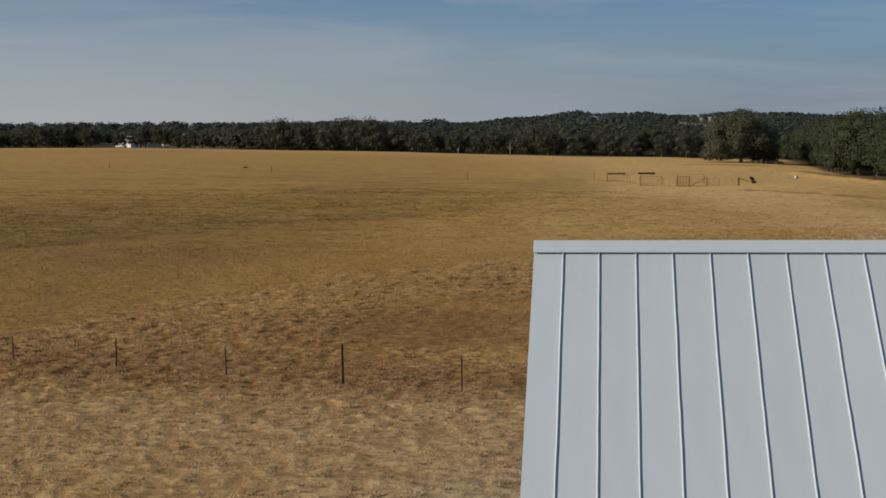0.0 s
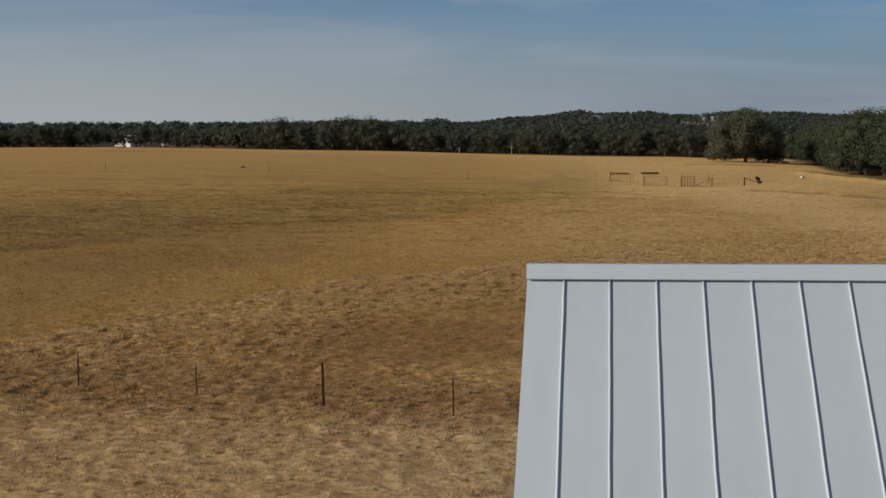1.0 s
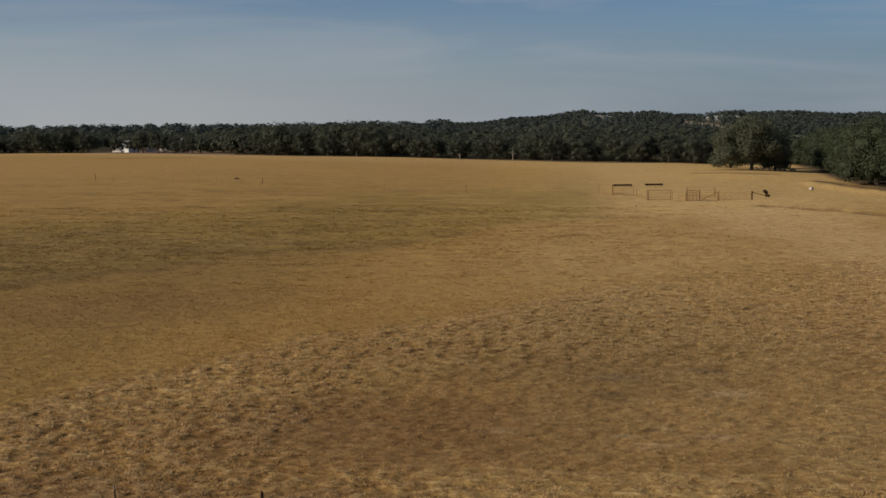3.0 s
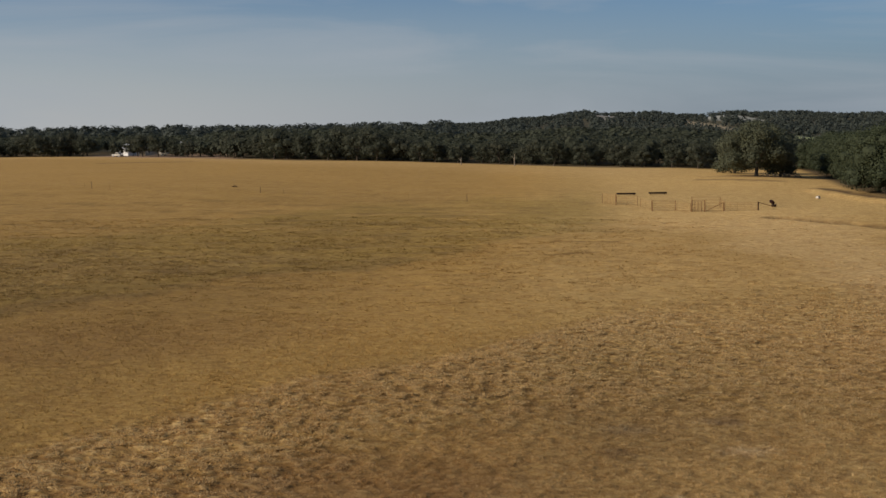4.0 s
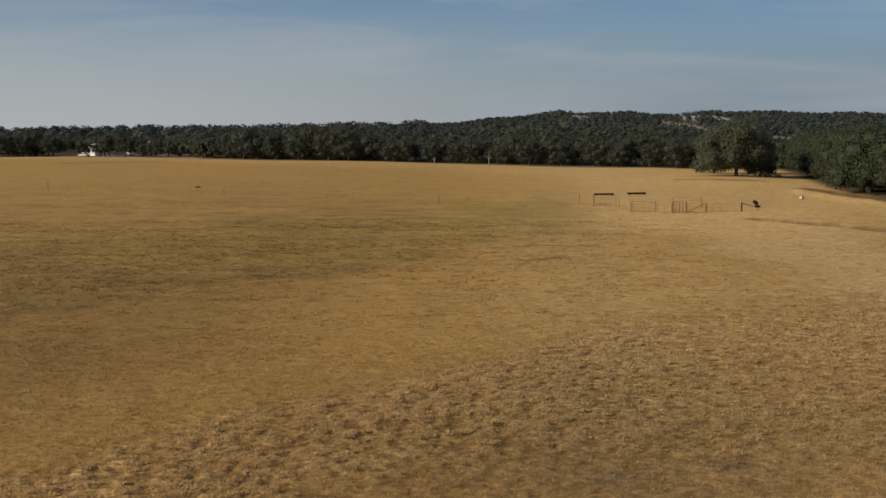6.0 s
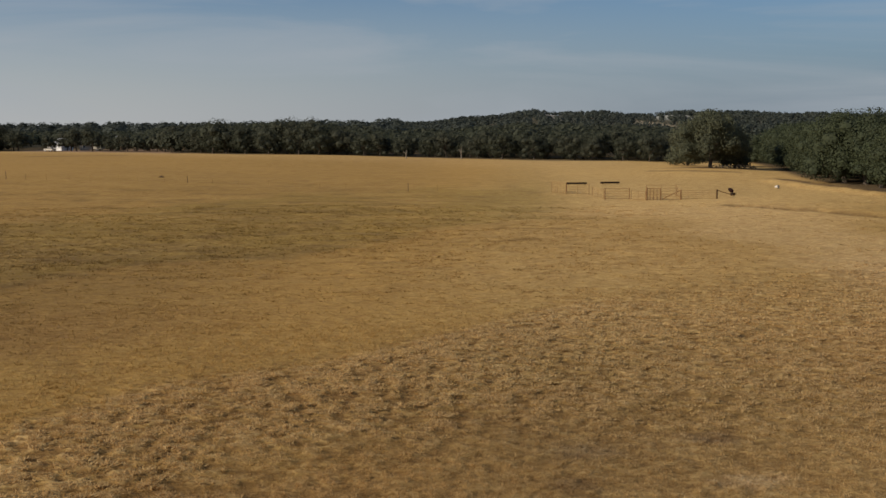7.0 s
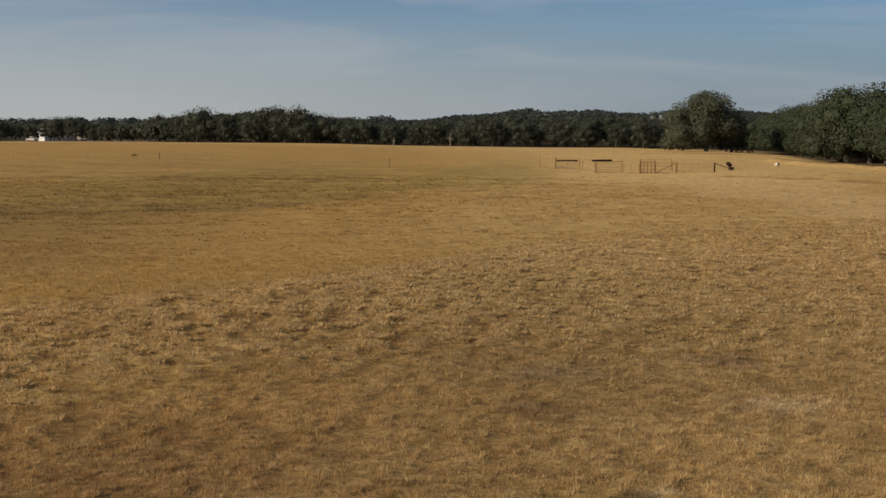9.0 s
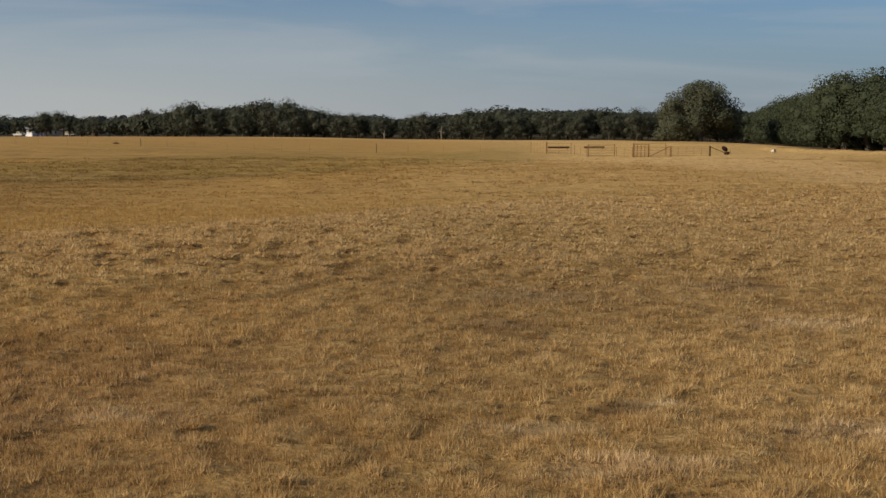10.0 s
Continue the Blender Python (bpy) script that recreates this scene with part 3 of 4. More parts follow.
def build_barn():
    barn = thing("barn", "white metal-roofed barn standing at the edge of the pasture", "barn", m=Matrix.Translation((LEFT, RIDGE_Y, RIDGE_Z)) @ pose(0, 0, 0, 0, -0.7, -2.8) @ Matrix.Translation((-LEFT, -RIDGE_Y, -RIDGE_Z)))
    right = FIRST_SEAM + PITCH * PANELS
    dy, dz = math.cos(SLOPE), math.sin(SLOPE)
    half = RUN * dy
    eave = RIDGE_Z - RUN * dz
    for side in (-1, 1):
        tilt = Matrix.Translation((0, RIDGE_Y, RIDGE_Z)) @ Matrix.Rotation(SLOPE if side < 0 else -SLOPE, 4, "X")
        # roof plane local: x along the ridge, y down the slope, z out of the roof
        sign = side
        bm = shape(box, 0.003, PITCH - 0.003, min(0, sign * RUN), max(0, sign * RUN), -0.03, 0.0)
        sheet_mesh = mesh_of("roof_panel", bm, ROOF)
        bm = shape(box, LEFT - FIRST_SEAM, -0.003, min(0, sign * RUN), max(0, sign * RUN), -0.03, 0.0)
        edge_mesh = mesh_of("roof_panel", bm, ROOF)
        rib_meshes = [mesh_of("standing_seam", shape(seam, sign, k), ROOF) for k in range(4)]
        ob = new("roof_panel", edge_mesh)
        ob.parent, ob.matrix_basis = barn, tilt @ Matrix.Translation((FIRST_SEAM, 0, 0))
        for k in range(PANELS):
            ob = new("roof_panel", sheet_mesh)
            ob.parent, ob.matrix_basis = barn, tilt @ Matrix.Translation((FIRST_SEAM + k * PITCH, 0, 0))
        for k in range(PANELS + 1):
            ob = new("standing_seam", rib_meshes[k * 7 % 4])
            ob.parent, ob.matrix_basis = barn, tilt @ Matrix.Translation((FIRST_SEAM + k * PITCH, 0, 0))
        bm = bmesh.new()
        box(bm, LEFT - 0.012, right + 0.012, min(sign * 0.0, sign * 0.185), max(sign * 0.0, sign * 0.185), 0.034, 0.040)
        box(bm, LEFT - 0.012, right + 0.012, min(sign * 0.178, sign * 0.185), max(sign * 0.178, sign * 0.185), 0.024, 0.034)
        bm.transform(tilt)
        part("ridge_cap", bm, ROOF, barn)
        for x in (LEFT - 0.006, right - 0.016):
            bm = shape(box, x, x + 0.022, min(sign * 0.02, sign * RUN), max(sign * 0.02, sign * RUN), -0.16, -0.032)
            bm.transform(tilt)
            part("rake_trim", bm, ROOF, barn)
        y = RIDGE_Y + side * (half - 0.35)
        part("wall", shape(box, LEFT + 0.25, right - 0.25, y - 0.06, y + 0.06, 0, eave + 0.2), WALL, barn)
    for x in (LEFT + 0.25, right - 0.37):
        bm = bmesh.new()
        y0, y1 = RIDGE_Y - half + 0.41, RIDGE_Y + half - 0.41
        outline = [(y0, 0), (y1, 0), (y1, eave + 0.2), (RIDGE_Y, RIDGE_Z - 0.25), (y0, eave + 0.2)]
        a = [bm.verts.new((x, y, z)) for y, z in outline]
        b = [bm.verts.new((x + 0.12, y, z)) for y, z in outline]
        bm.faces.new(a[::-1])
        bm.faces.new(b)
        for i in range(5):
            j = (i + 1) % 5
            bm.faces.new((a[i], a[j], b[j], b[i]))
        bmesh.ops.recalc_face_normals(bm, faces=bm.faces)
        part("gable_wall", bm, WALL, barn)


build_barn()


# ---------------------------------------------------------------- trees
def leaf_cloud(rng, lobes, count, size, low=-9.0):
    """Leaf sprays laid over the lobes (centre, radii) like shingles: quads and their tones."""
    area = np.array([l[1][0] * l[1][1] + l[1][1] * l[1][2] + l[1][0] * l[1][2] for l in lobes])
    pick = rng.choice(len(lobes), count, p=area / area.sum())
    centre = np.array([l[0] for l in lobes])[pick]
    radii = np.array([l[1] for l in lobes])[pick]
    d = rng.normal(size=(count, 3))
    d /= np.linalg.norm(d, axis=1)[:, None]
    bump = 1 + 0.12 * np.sin(d[:, 0] * 5.1 + pick * 1.3) * np.sin(d[:, 1] * 4.3 + pick) + 0.09 * np.sin(d[:, 2] * 7.7 + pick * 2.1)
    depth = rng.uniform(0.0, 1.0, count) ** 0.3
    p = centre + d * radii * (0.70 + 0.34 * depth)[:, None] * bump[:, None]
    p[:, 2] = np.maximum(p[:, 2], low + rng.uniform(0, 0.5, count))
    n = d + rng.normal(scale=0.24, size=(count, 3))
    n /= np.linalg.norm(n, axis=1)[:, None]
    side = np.cross(n, rng.normal(size=(count, 3)))
    side /= np.linalg.norm(side, axis=1)[:, None]
    up = np.cross(n, side)
    s = size * rng.uniform(0.6, 1.3, count)[:, None]
    corners = []
    for a, b in ((-1, -0.35), (0.15, -0.75), (1, 0.25), (-0.2, 0.8)):
        j = rng.uniform(0.7, 1.3, (count, 1))
        corners.append(p + (side * a + up * b) * s * j * 0.62 + n * s * rng.uniform(-0.1, 0.1, (count, 1)))
    v = np.stack(corners, axis=1).reshape(-1, 3)
    tone = np.clip(rng.normal(0.45, 0.05, count) + 0.24 * np.sin(pick * 2.7), 0, 1)
    return v, np.repeat(tone, 4)


def tree_proto(rng, tall, spread, count, size, leaf, low=0.6, name="tree", label="", tight=1.0, knobs=3, full=True, skirt=0):
    """One tree at the origin: tapered trunk and limbs, and a crown of leaf sprays over several uneven lobes with dense hearts."""
    tree = thing(name, label, "tree")
    bm = bmesh.new()
    lean = rng.uniform(-0.06, 0.06, 2)
    fork = Vector((lean[0] * tall, lean[1] * tall, tall * rng.uniform(0.24, 0.32)))
    base = 0.026 * tall + 0.06
    tube(bm, (0, 0, -0.3), (0, 0, 0.35), base * 1.5, base, 9)
    tube(bm, (0, 0, 0.3), fork, base, base * 0.8, 9)
    lobes = []
    arms = int(rng.integers(6, 9))
    for k in range(arms):
        a = 2 * math.pi * (k + rng.uniform(-0.35, 0.35)) / arms
        reach = spread * 0.5 * rng.uniform(0.40, 0.74)
        z = tall * rng.uniform(0.40, 0.72)
        tip = Vector((math.cos(a) * reach, math.sin(a) * reach, z))
        mid = fork.lerp(tip, 0.5) + Vector((rng.uniform(-0.4, 0.4), rng.uniform(-0.4, 0.4), 0.3))
        tube(bm, fork, mid, base * 0.5, base * 0.33, 6)
        tube(bm, mid, tip, base * 0.33, base * 0.1, 6)
        rr = spread * rng.uniform(0.15, 0.235) * tight
        lobes.append((tip, (rr, rr, rr * rng.uniform(0.7, 0.95))))
        drop = Vector((math.cos(a + 0.4) * reach * 1.12, math.sin(a + 0.4) * reach * 1.12, max(low + 0.8, z - tall * rng.uniform(0.2, 0.34))))
        tube(bm, mid, drop, base * 0.22, base * 0.06, 5)
        rr = spread * rng.uniform(0.14, 0.20) * tight
        lobes.append((drop, (rr, rr, rr * 0.8)))
    for k in range(4):
        rr = spread * rng.uniform(0.15, 0.22) * tight
        tip = Vector((rng.uniform(-0.2, 0.2) * spread, rng.uniform(-0.2, 0.2) * spread, tall - rr * 0.95 - (0 if k == 0 else rng.uniform(0, 0.18) * tall)))
        tube(bm, fork, tip, base * 0.5, base * 0.08, 6)
        lobes.append((tip, (rr, rr, rr * 0.85)))
    for k in range(skirt):
        a = 2 * math.pi * (k + rng.uniform(-0.3, 0.3)) / skirt
        rr = spread * rng.uniform(0.13, 0.18)
        tip = Vector((math.cos(a) * spread * 0.31, math.sin(a) * spread * 0.31, low + rr * rng.uniform(0.75, 1.2)))
        tube(bm, fork * 0.8, tip, base * 0.2, base * 0.06, 5)
        lobes.append((tip, (rr, rr, rr * 0.85)))
    main = list(lobes)
    for c, r in main:
        for k in range(knobs):
            way = Vector(rng.normal(size=3)).normalized()
            way.z = abs(way.z) * 0.7 + 0.05
            small = r[0] * rng.uniform(0.34, 0.58)
            lobes.append((Vector(c) + way * r[0] * 0.85, (small, small, small * 0.8)))
    lobes = [(np.array(c), np.array(r)) for c, r in lobes]
    if full:
        lobes.append((np.array((0, 0, low + (tall - low) * 0.48)), np.array((spread * 0.40, spread * 0.40, (tall - low) * 0.46))))
        lobes.append((np.array((0, 0, low + (tall - low) * 0.3)), np.array((spread * 0.42, spread * 0.42, (tall - low) * 0.3))))
    part("trunk", bm, BARK, tree)
    v, tone = leaf_cloud(rng, lobes, count, size, low)
    ball, sides = heart_ball()
    extra, shade = [], []
    for k, (c, r) in enumerate(main):
        w = ball * (1 + 0.16 * np.sin(ball[:, [1, 2, 0]] * 3.1 + k * 1.7))
        p = np.array(c) + w * np.array(r) * 0.5
        p[:, 2] = np.maximum(p[:, 2], low)
        extra.append(p[sides].reshape(-1, 3))
        shade.append(np.zeros(sides.size))
    v, tone = np.concatenate([v] + extra), np.concatenate([tone] + shade)
    crown = new("crown", raw_mesh("crown", v, 4, leaf, tone))
    crown.parent = tree
    return tree


def heart_ball():
    """Corners and four-sided faces of a round-off cube, for the dense inside of a crown's lobe."""
    bm = bmesh.new()
    bmesh.ops.create_cube(bm, size=1.0)
    bmesh.ops.subdivide_edges(bm, edges=bm.edges, cuts=1, use_grid_fill=True)
    spots = np.array([tuple(v.co.normalized()) for v in bm.verts])
    faces = np.array([[v.index for v in f.verts] for f in bm.faces])
    bm.free()
    return spots, faces


rng = np.random.default_rng(7)
LINE_LABEL = "dark green oak in the wood at the pasture's far edge"
protos = [tree_proto(rng, 10.0, w, 3000, 0.275, OAK, low=l, name="oak_tree", label=LINE_LABEL, tight=1.12, knobs=2) for w, l in ((10.5, 0.2), (11.5, 0.3), (10.0, 0.2), (12.5, 0.3), (11.0, 2.0), (9.5, 2.4))]
back_protos = [tree_proto(rng, 10.0, w, 1100, 0.5, OAK, low=0.2, name="oak_tree", label="dark green oak deep in the wood behind the pasture", tight=1.15) for w in (10.5, 12.0)]
# tops of the wood, by bearing in degrees
TOP_AZ = [-45, -27, -23.5, -21.5, -19.5, -16.5, -12.8, -10, -7.8, -6.6, -2.7, 0.7, 3.5, 6.2, 8]
TOP_M = [10.5, 10.6, 10.8, 10.4, 10.2, 11.2, 12.5, 10.6, 8.4, 7.4, 7.8, 9.2, 8.2, 8.0, 6.8]
DEEP_M = [8.4, 8.2, 8.4, 7.6, 7.4, 9.6, 11.5, 9.6, 7.8, 6.6, 6.8, 8.1, 7.3, 7.2, 6.2]
YARD = (-24.4, -20.2)          # bearings between which the homestead's yard opens
line_rng = random.Random(5)
used = set()
for row, (back_by, step) in enumerate(((3.5, 6.3), (9.0, 6.2), (16.0, 6.6))):
    az = -31.0
    while az < 12.3:
        d = float(np.interp(radians(az), EDGE_AZ, EDGE_FAR)) + back_by + line_rng.uniform(-2.4, 2.4)
        open_wood = az < -16.5
        az += math.degrees(step / d) * line_rng.uniform(0.55, 1.45) * (1.3 if open_wood else 1.0)
        if YARD[0] < az < YARD[1] and (row == 2 or line_rng.random() < (0.12, 0.7)[row]):
            continue
        x, y = d * math.sin(radians(az)), d * math.cos(radians(az))
        tall = float(np.interp(az, TOP_AZ, TOP_M)) * line_rng.uniform(0.58 if open_wood else 0.66, 1.07) * (0.9, 0.98, 0.8 if open_wood else 1.0)[row]
        kinds = back_protos if row == 2 else protos
        which = line_rng.randrange(len(kinds)) if row == 2 else line_rng.randrange(4) if az > -17 or az < -24.5 else line_rng.choice((4, 5, 4, 5, 1))
        m = pose(x, y, lie(x, y), 0, 0, line_rng.uniform(0, 360))
        girth = tall / 10.0 * line_rng.uniform(0.9, 1.2)
        if (row == 2, which) not in used:
            used.add((row == 2, which))
            t = kinds[which]
        else:
            t = copy_thing(kinds[which], m)
        t["group"] = "trees at the far edge of the pasture"
        t.matrix_basis = m @ Matrix.Diagonal((girth, girth, tall / 10.0, 1))

for x, y, tall, turn in ((-180.2, 419.0, 8.2, 30), (-174.2, 421.5, 7.0, 140), (-163.5, 425.5, 7.6, 260)):
    t = copy_thing(protos[3], pose(x, y, lie(x, y), 0, 0, turn))
    t["group"] = "trees at the far edge of the pasture"
    t.matrix_basis = t.matrix_basis @ Matrix.Diagonal((0.62, 0.62, tall / 10.0, 1))

# the big oak that stands out in front of the wood
rng = np.random.default_rng(21)
big = tree_proto(rng, 12.2, 16.0, 22000, 0.235, BIG_OAK, low=1.2, name="oak_tree", label="large spreading oak with gaps in its crown, ahead of the wood", tight=0.98, knobs=3, full=False, skirt=5)
big.matrix_basis = pose(37.6, 222, lie(37.6, 222), 0, 0, 40) @ Matrix.Scale(0.94, 4)
mate = tree_proto(rng, 9.0, 10.5, 8000, 0.28, BIG_OAK, low=0.1, name="oak_tree", label="smaller brownish oak growing beside the large one", skirt=7)
young = tree_proto(rng, 7.6, 7.0, 5000, 0.27, BIG_OAK, low=0.1, name="oak_tree", label="young dark oak standing close to the large one", skirt=6)
young.matrix_basis = pose(43.2, 227, lie(43.2, 227), 0, 0, 70)
mate.matrix_basis = pose(36.0, 238, lie(36.0, 238), 0, 0, 10) @ Matrix.Scale(0.95, 4)


def brush_pile(x, y, wide, seed):
    """Fallen grey limbs heaped under a tree."""
    r = random.Random(seed)
    pile = thing("brush_pile", "heap of fallen grey limbs under the large oak", "brush", m=pose(x, y, lie(x, y)))
    for k in range(16):
        a, c = r.uniform(0, math.pi), r.uniform(-wide / 2, wide / 2)
        long = r.uniform(0.8, 2.2)
        p0 = Vector((c - math.cos(a) * long / 2, r.uniform(-0.8, 0.8) - math.sin(a) * long / 2, r.uniform(0.03, 0.35)))
        p1 = Vector((c + math.cos(a) * long / 2, p0.y + math.sin(a) * long, r.uniform(0.1, 0.95)))
        mid = p0.lerp(p1, 0.5) + Vector((0, 0, r.uniform(0.0, 0.2)))
        bm = bmesh.new()
        tube(bm, p0, mid, 0.07, 0.05, 6)
        tube(bm, mid, p1, 0.05, 0.02, 6)
        part("limb", bm, BARK, pile)


brush_pile(40.6, 219.0, 6.5, 3)
brush_pile(43.8, 221.0, 4.0, 4)


def dead_snag(x, y, tall):
    d = thing("dead_tree", "bare pale dead trunk at the edge of the wood", "dead tree", m=pose(x, y, lie(x, y), 2, -3, 0))
    bm = bmesh.new()
    tube(bm, (0, 0, -0.2), (0.05, 0, tall * 0.6), 0.16, 0.11, 9)
    tube(bm, (0.05, 0, tall * 0.58), (0.2, 0.1, tall), 0.11, 0.04, 9)
    part("trunk", bm, PALE_BARK, d)
    part("limb", shape(tube, (0.04, 0, tall * 0.5), (-0.6, 0.1, tall * 0.85), 0.08, 0.03, 7), PALE_BARK, d)


dead_snag(-13.0, 289.5, 3.2)
dead_snag(-28.0, 297.0, 2.2)

# greener trees along the pasture's side
rng = np.random.default_rng(33)
SIDE_LABEL = "green leafy tree with low branches along the pasture's side"
side_protos = [tree_proto(rng, 9.5, w, 10500, 0.20, GREEN, low=l, name="shade_tree", label=SIDE_LABEL, tight=1.05, knobs=2, skirt=6) for w, l in ((10.5, 0.15), (9.5, 0.8), (12.0, 0.3))]
lifted = tree_proto(rng, 9.5, 10.0, 10500, 0.215, GREEN, low=1.9, name="shade_tree", label="green leafy tree with a bare trunk along the pasture's side", tight=1.0, knobs=2)
side_protos.append(lifted)
side_back = [tree_proto(rng, 9.5, w, 1300, 0.42, GREEN, low=0.3, name="shade_tree", label="green leafy tree deeper in the trees beside the pasture", tight=1.15) for w in (10.5, 12.0)]
side_rng = random.Random(9)
side_used = set()
for deep, x0, y0, x1, y1, step in ((0, 49.0, 128, 50.5, 197, 6.6), (0, 54.5, 204, 61.5, 276, 6.6), (1, 56, 126, 58, 200, 6.0), (1, 61, 204, 68, 280, 6.5), (1, 64, 126, 74, 280, 8.0)):
    n = int(math.hypot(x1 - x0, y1 - y0) / step)
    for k in range(n):
        f = (k + side_rng.uniform(0.15, 0.85)) / n
        x, y = x0 + (x1 - x0) * f + side_rng.uniform(-0.8, 1.2), y0 + (y1 - y0) * f
        kinds = side_back if deep else side_protos
        which = side_rng.randrange(len(kinds)) if deep else side_rng.choice((1, 3, 3)) if y < 176 else side_rng.randrange(3)
        scale = side_rng.uniform(0.82, 1.04) * float(np.interp(y, (120, 150, 195, 225, 262, 280), (1.12, 1.14, 1.14, 1.02, 0.95, 0.92)))
        m = pose(x, y, lie(x, y), 0, 0, side_rng.uniform(0, 360))
        if (deep, which) not in side_used:
            side_used.add((deep, which))
            t = kinds[which]
        else:
            t = copy_thing(kinds[which], m)
        t["group"] = "trees along the side of the pasture"
        t.matrix_basis = m @ Matrix.Diagonal((scale * 1.05, scale * 1.05, scale, 1))


def far_woods(name, label, count, az0, az1, r0, r1, tall, seed, glades=(), each=34, spray=0.42):
    """Woods too far off to tell the trees apart: one mesh of many small crowns."""
    rng = np.random.default_rng(seed)
    az = np.radians(rng.uniform(az0, az1, count))
    r = np.sqrt(rng.uniform(r0 ** 2, r1 ** 2, count))
    x, y = r * np.sin(az), r * np.cos(az)
    keep = np.ones(count, bool)
    for cx, cy, rx, ry, _ in glades:
        keep &= ((x - cx) / rx) ** 2 + ((y - cy) / ry) ** 2 > 1
    x, y, r = x[keep], y[keep], r[keep]
    n = len(x)
    h = tall * rng.uniform(0.65, 1.15, n)
    w = h * rng.uniform(0.38, 0.55, n)
    z = height(x, y)
    d = rng.normal(size=(n, each, 3))
    d /= np.linalg.norm(d, axis=2)[:, :, None]
    rad = 0.6 + 0.5 * rng.uniform(0, 1, (n, each, 1)) ** 0.5
    c = np.stack([x, y, z + h * 0.52], axis=1)[:, None, :]
    p = c + d * rad * np.stack([w, w, h * 0.47], axis=1)[:, None, :]
    nn = d + rng.normal(scale=0.15, size=d.shape) + np.array((0, 0, 0.35))
    nn /= np.linalg.norm(nn, axis=2)[:, :, None]
    s1 = np.cross(nn, rng.normal(size=d.shape))
    s1 /= np.linalg.norm(s1, axis=2)[:, :, None]
    s2 = np.cross(nn, s1)
    size = (w * spray)[:, None, None] * rng.uniform(0.6, 1.3, (n, each, 1))
    v = np.stack([p - s1 * size, p - s2 * size * 0.8, p + s1 * size, p + s2 * size * 0.8], axis=2).reshape(-1, 3)
    tone = np.clip(rng.normal(0.45, 0.1, (n, 1)) + rng.normal(0, 0.05, (n, each)), 0, 1)
    return tagged(new(name, raw_mesh(name, v, 4, HAZED_LEAF, np.repeat(tone.ravel(), 4))), label, "woods", kind="stuff")


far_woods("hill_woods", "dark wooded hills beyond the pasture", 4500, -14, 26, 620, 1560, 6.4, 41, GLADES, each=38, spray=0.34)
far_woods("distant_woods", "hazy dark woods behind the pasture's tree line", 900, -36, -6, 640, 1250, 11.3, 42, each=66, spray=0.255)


def belt_woods(name, label, count, seed):
    """The deep wood behind the first trees: one mesh of crowns of a few lobes each, their tops a level canopy."""
    rng = np.random.default_rng(seed)
    az = rng.uniform(-32, 13.5, count)
    edge = np.interp(np.radians(az), EDGE_AZ, EDGE_FAR)
    r = edge + 18 + 270 * rng.uniform(0, 1, count) ** 1.35
    r = np.where((az > YARD[0]) & (az < YARD[1]) & (r < 500), r + 90, r)
    x, y = r * np.sin(np.radians(az)), r * np.cos(np.radians(az))
    z = height(x, y)
    lip = np.interp(az, TOP_AZ, DEEP_M) * 0.95 + 1.0 - 3.0
    h = np.clip(3.0 + lip * (r - 27) / (edge - 27) - z, 6, 12) * rng.uniform(0.8, 1.02, count)
    h = np.where((az > 11.2) & (az < 13.4), np.minimum(h, 5.6), h)
    w = h * rng.uniform(0.45, 0.7, count)
    each, n = 104, count
    off = rng.normal(size=(n, 5, 3)) * np.array((0.42, 0.42, 0.22))
    off = np.clip(off, -0.5, (0.5, 0.5, 0.25))
    off[:, 0] = (0, 0, 0.3)
    rad = rng.uniform(0.45, 0.68, (n, 5))
    k = rng.integers(0, 5, (n, each))
    who = np.arange(n)[:, None]
    d = rng.normal(size=(n, each, 3))
    d[:, :, 2] = np.abs(d[:, :, 2]) * np.where(rng.uniform(0, 1, (n, each)) < 0.75, 1, -1)
    d /= np.linalg.norm(d, axis=2)[:, :, None]
    size_xyz = np.stack([w, w, h * 0.42], axis=1)[:, None, :]
    p = np.stack([x, y, z + h * 0.52], axis=1)[:, None, :] + (off[who, k] + d * rad[who, k][:, :, None] * rng.uniform(0.75, 1.05, (n, each, 1))) * size_xyz
    nn = d + rng.normal(scale=0.15, size=d.shape) + np.array((0, 0, 0.1))
    nn /= np.linalg.norm(nn, axis=2)[:, :, None]
    s1 = np.cross(nn, rng.normal(size=d.shape))
    s1 /= np.linalg.norm(s1, axis=2)[:, :, None]
    s2 = np.cross(nn, s1)
    size = (w * 0.16)[:, None, None] * rng.uniform(0.6, 1.35, (n, each, 1))
    v = np.stack([p - s1 * size, p - s2 * size * 0.8, p + s1 * size, p + s2 * size * 0.8], axis=2).reshape(-1, 3)
    tone = np.clip(rng.normal(0.42, 0.2, (n, 1)) + rng.normal(0, 0.06, (n, each)), 0, 1)
    return tagged(new(name, raw_mesh(name, v, 4, OAK, np.repeat(tone.ravel(), 4))), label, "woods", kind="stuff")


belt_woods("valley_woods", "dark green oak wood in the low ground behind the pasture", 1400, 43)


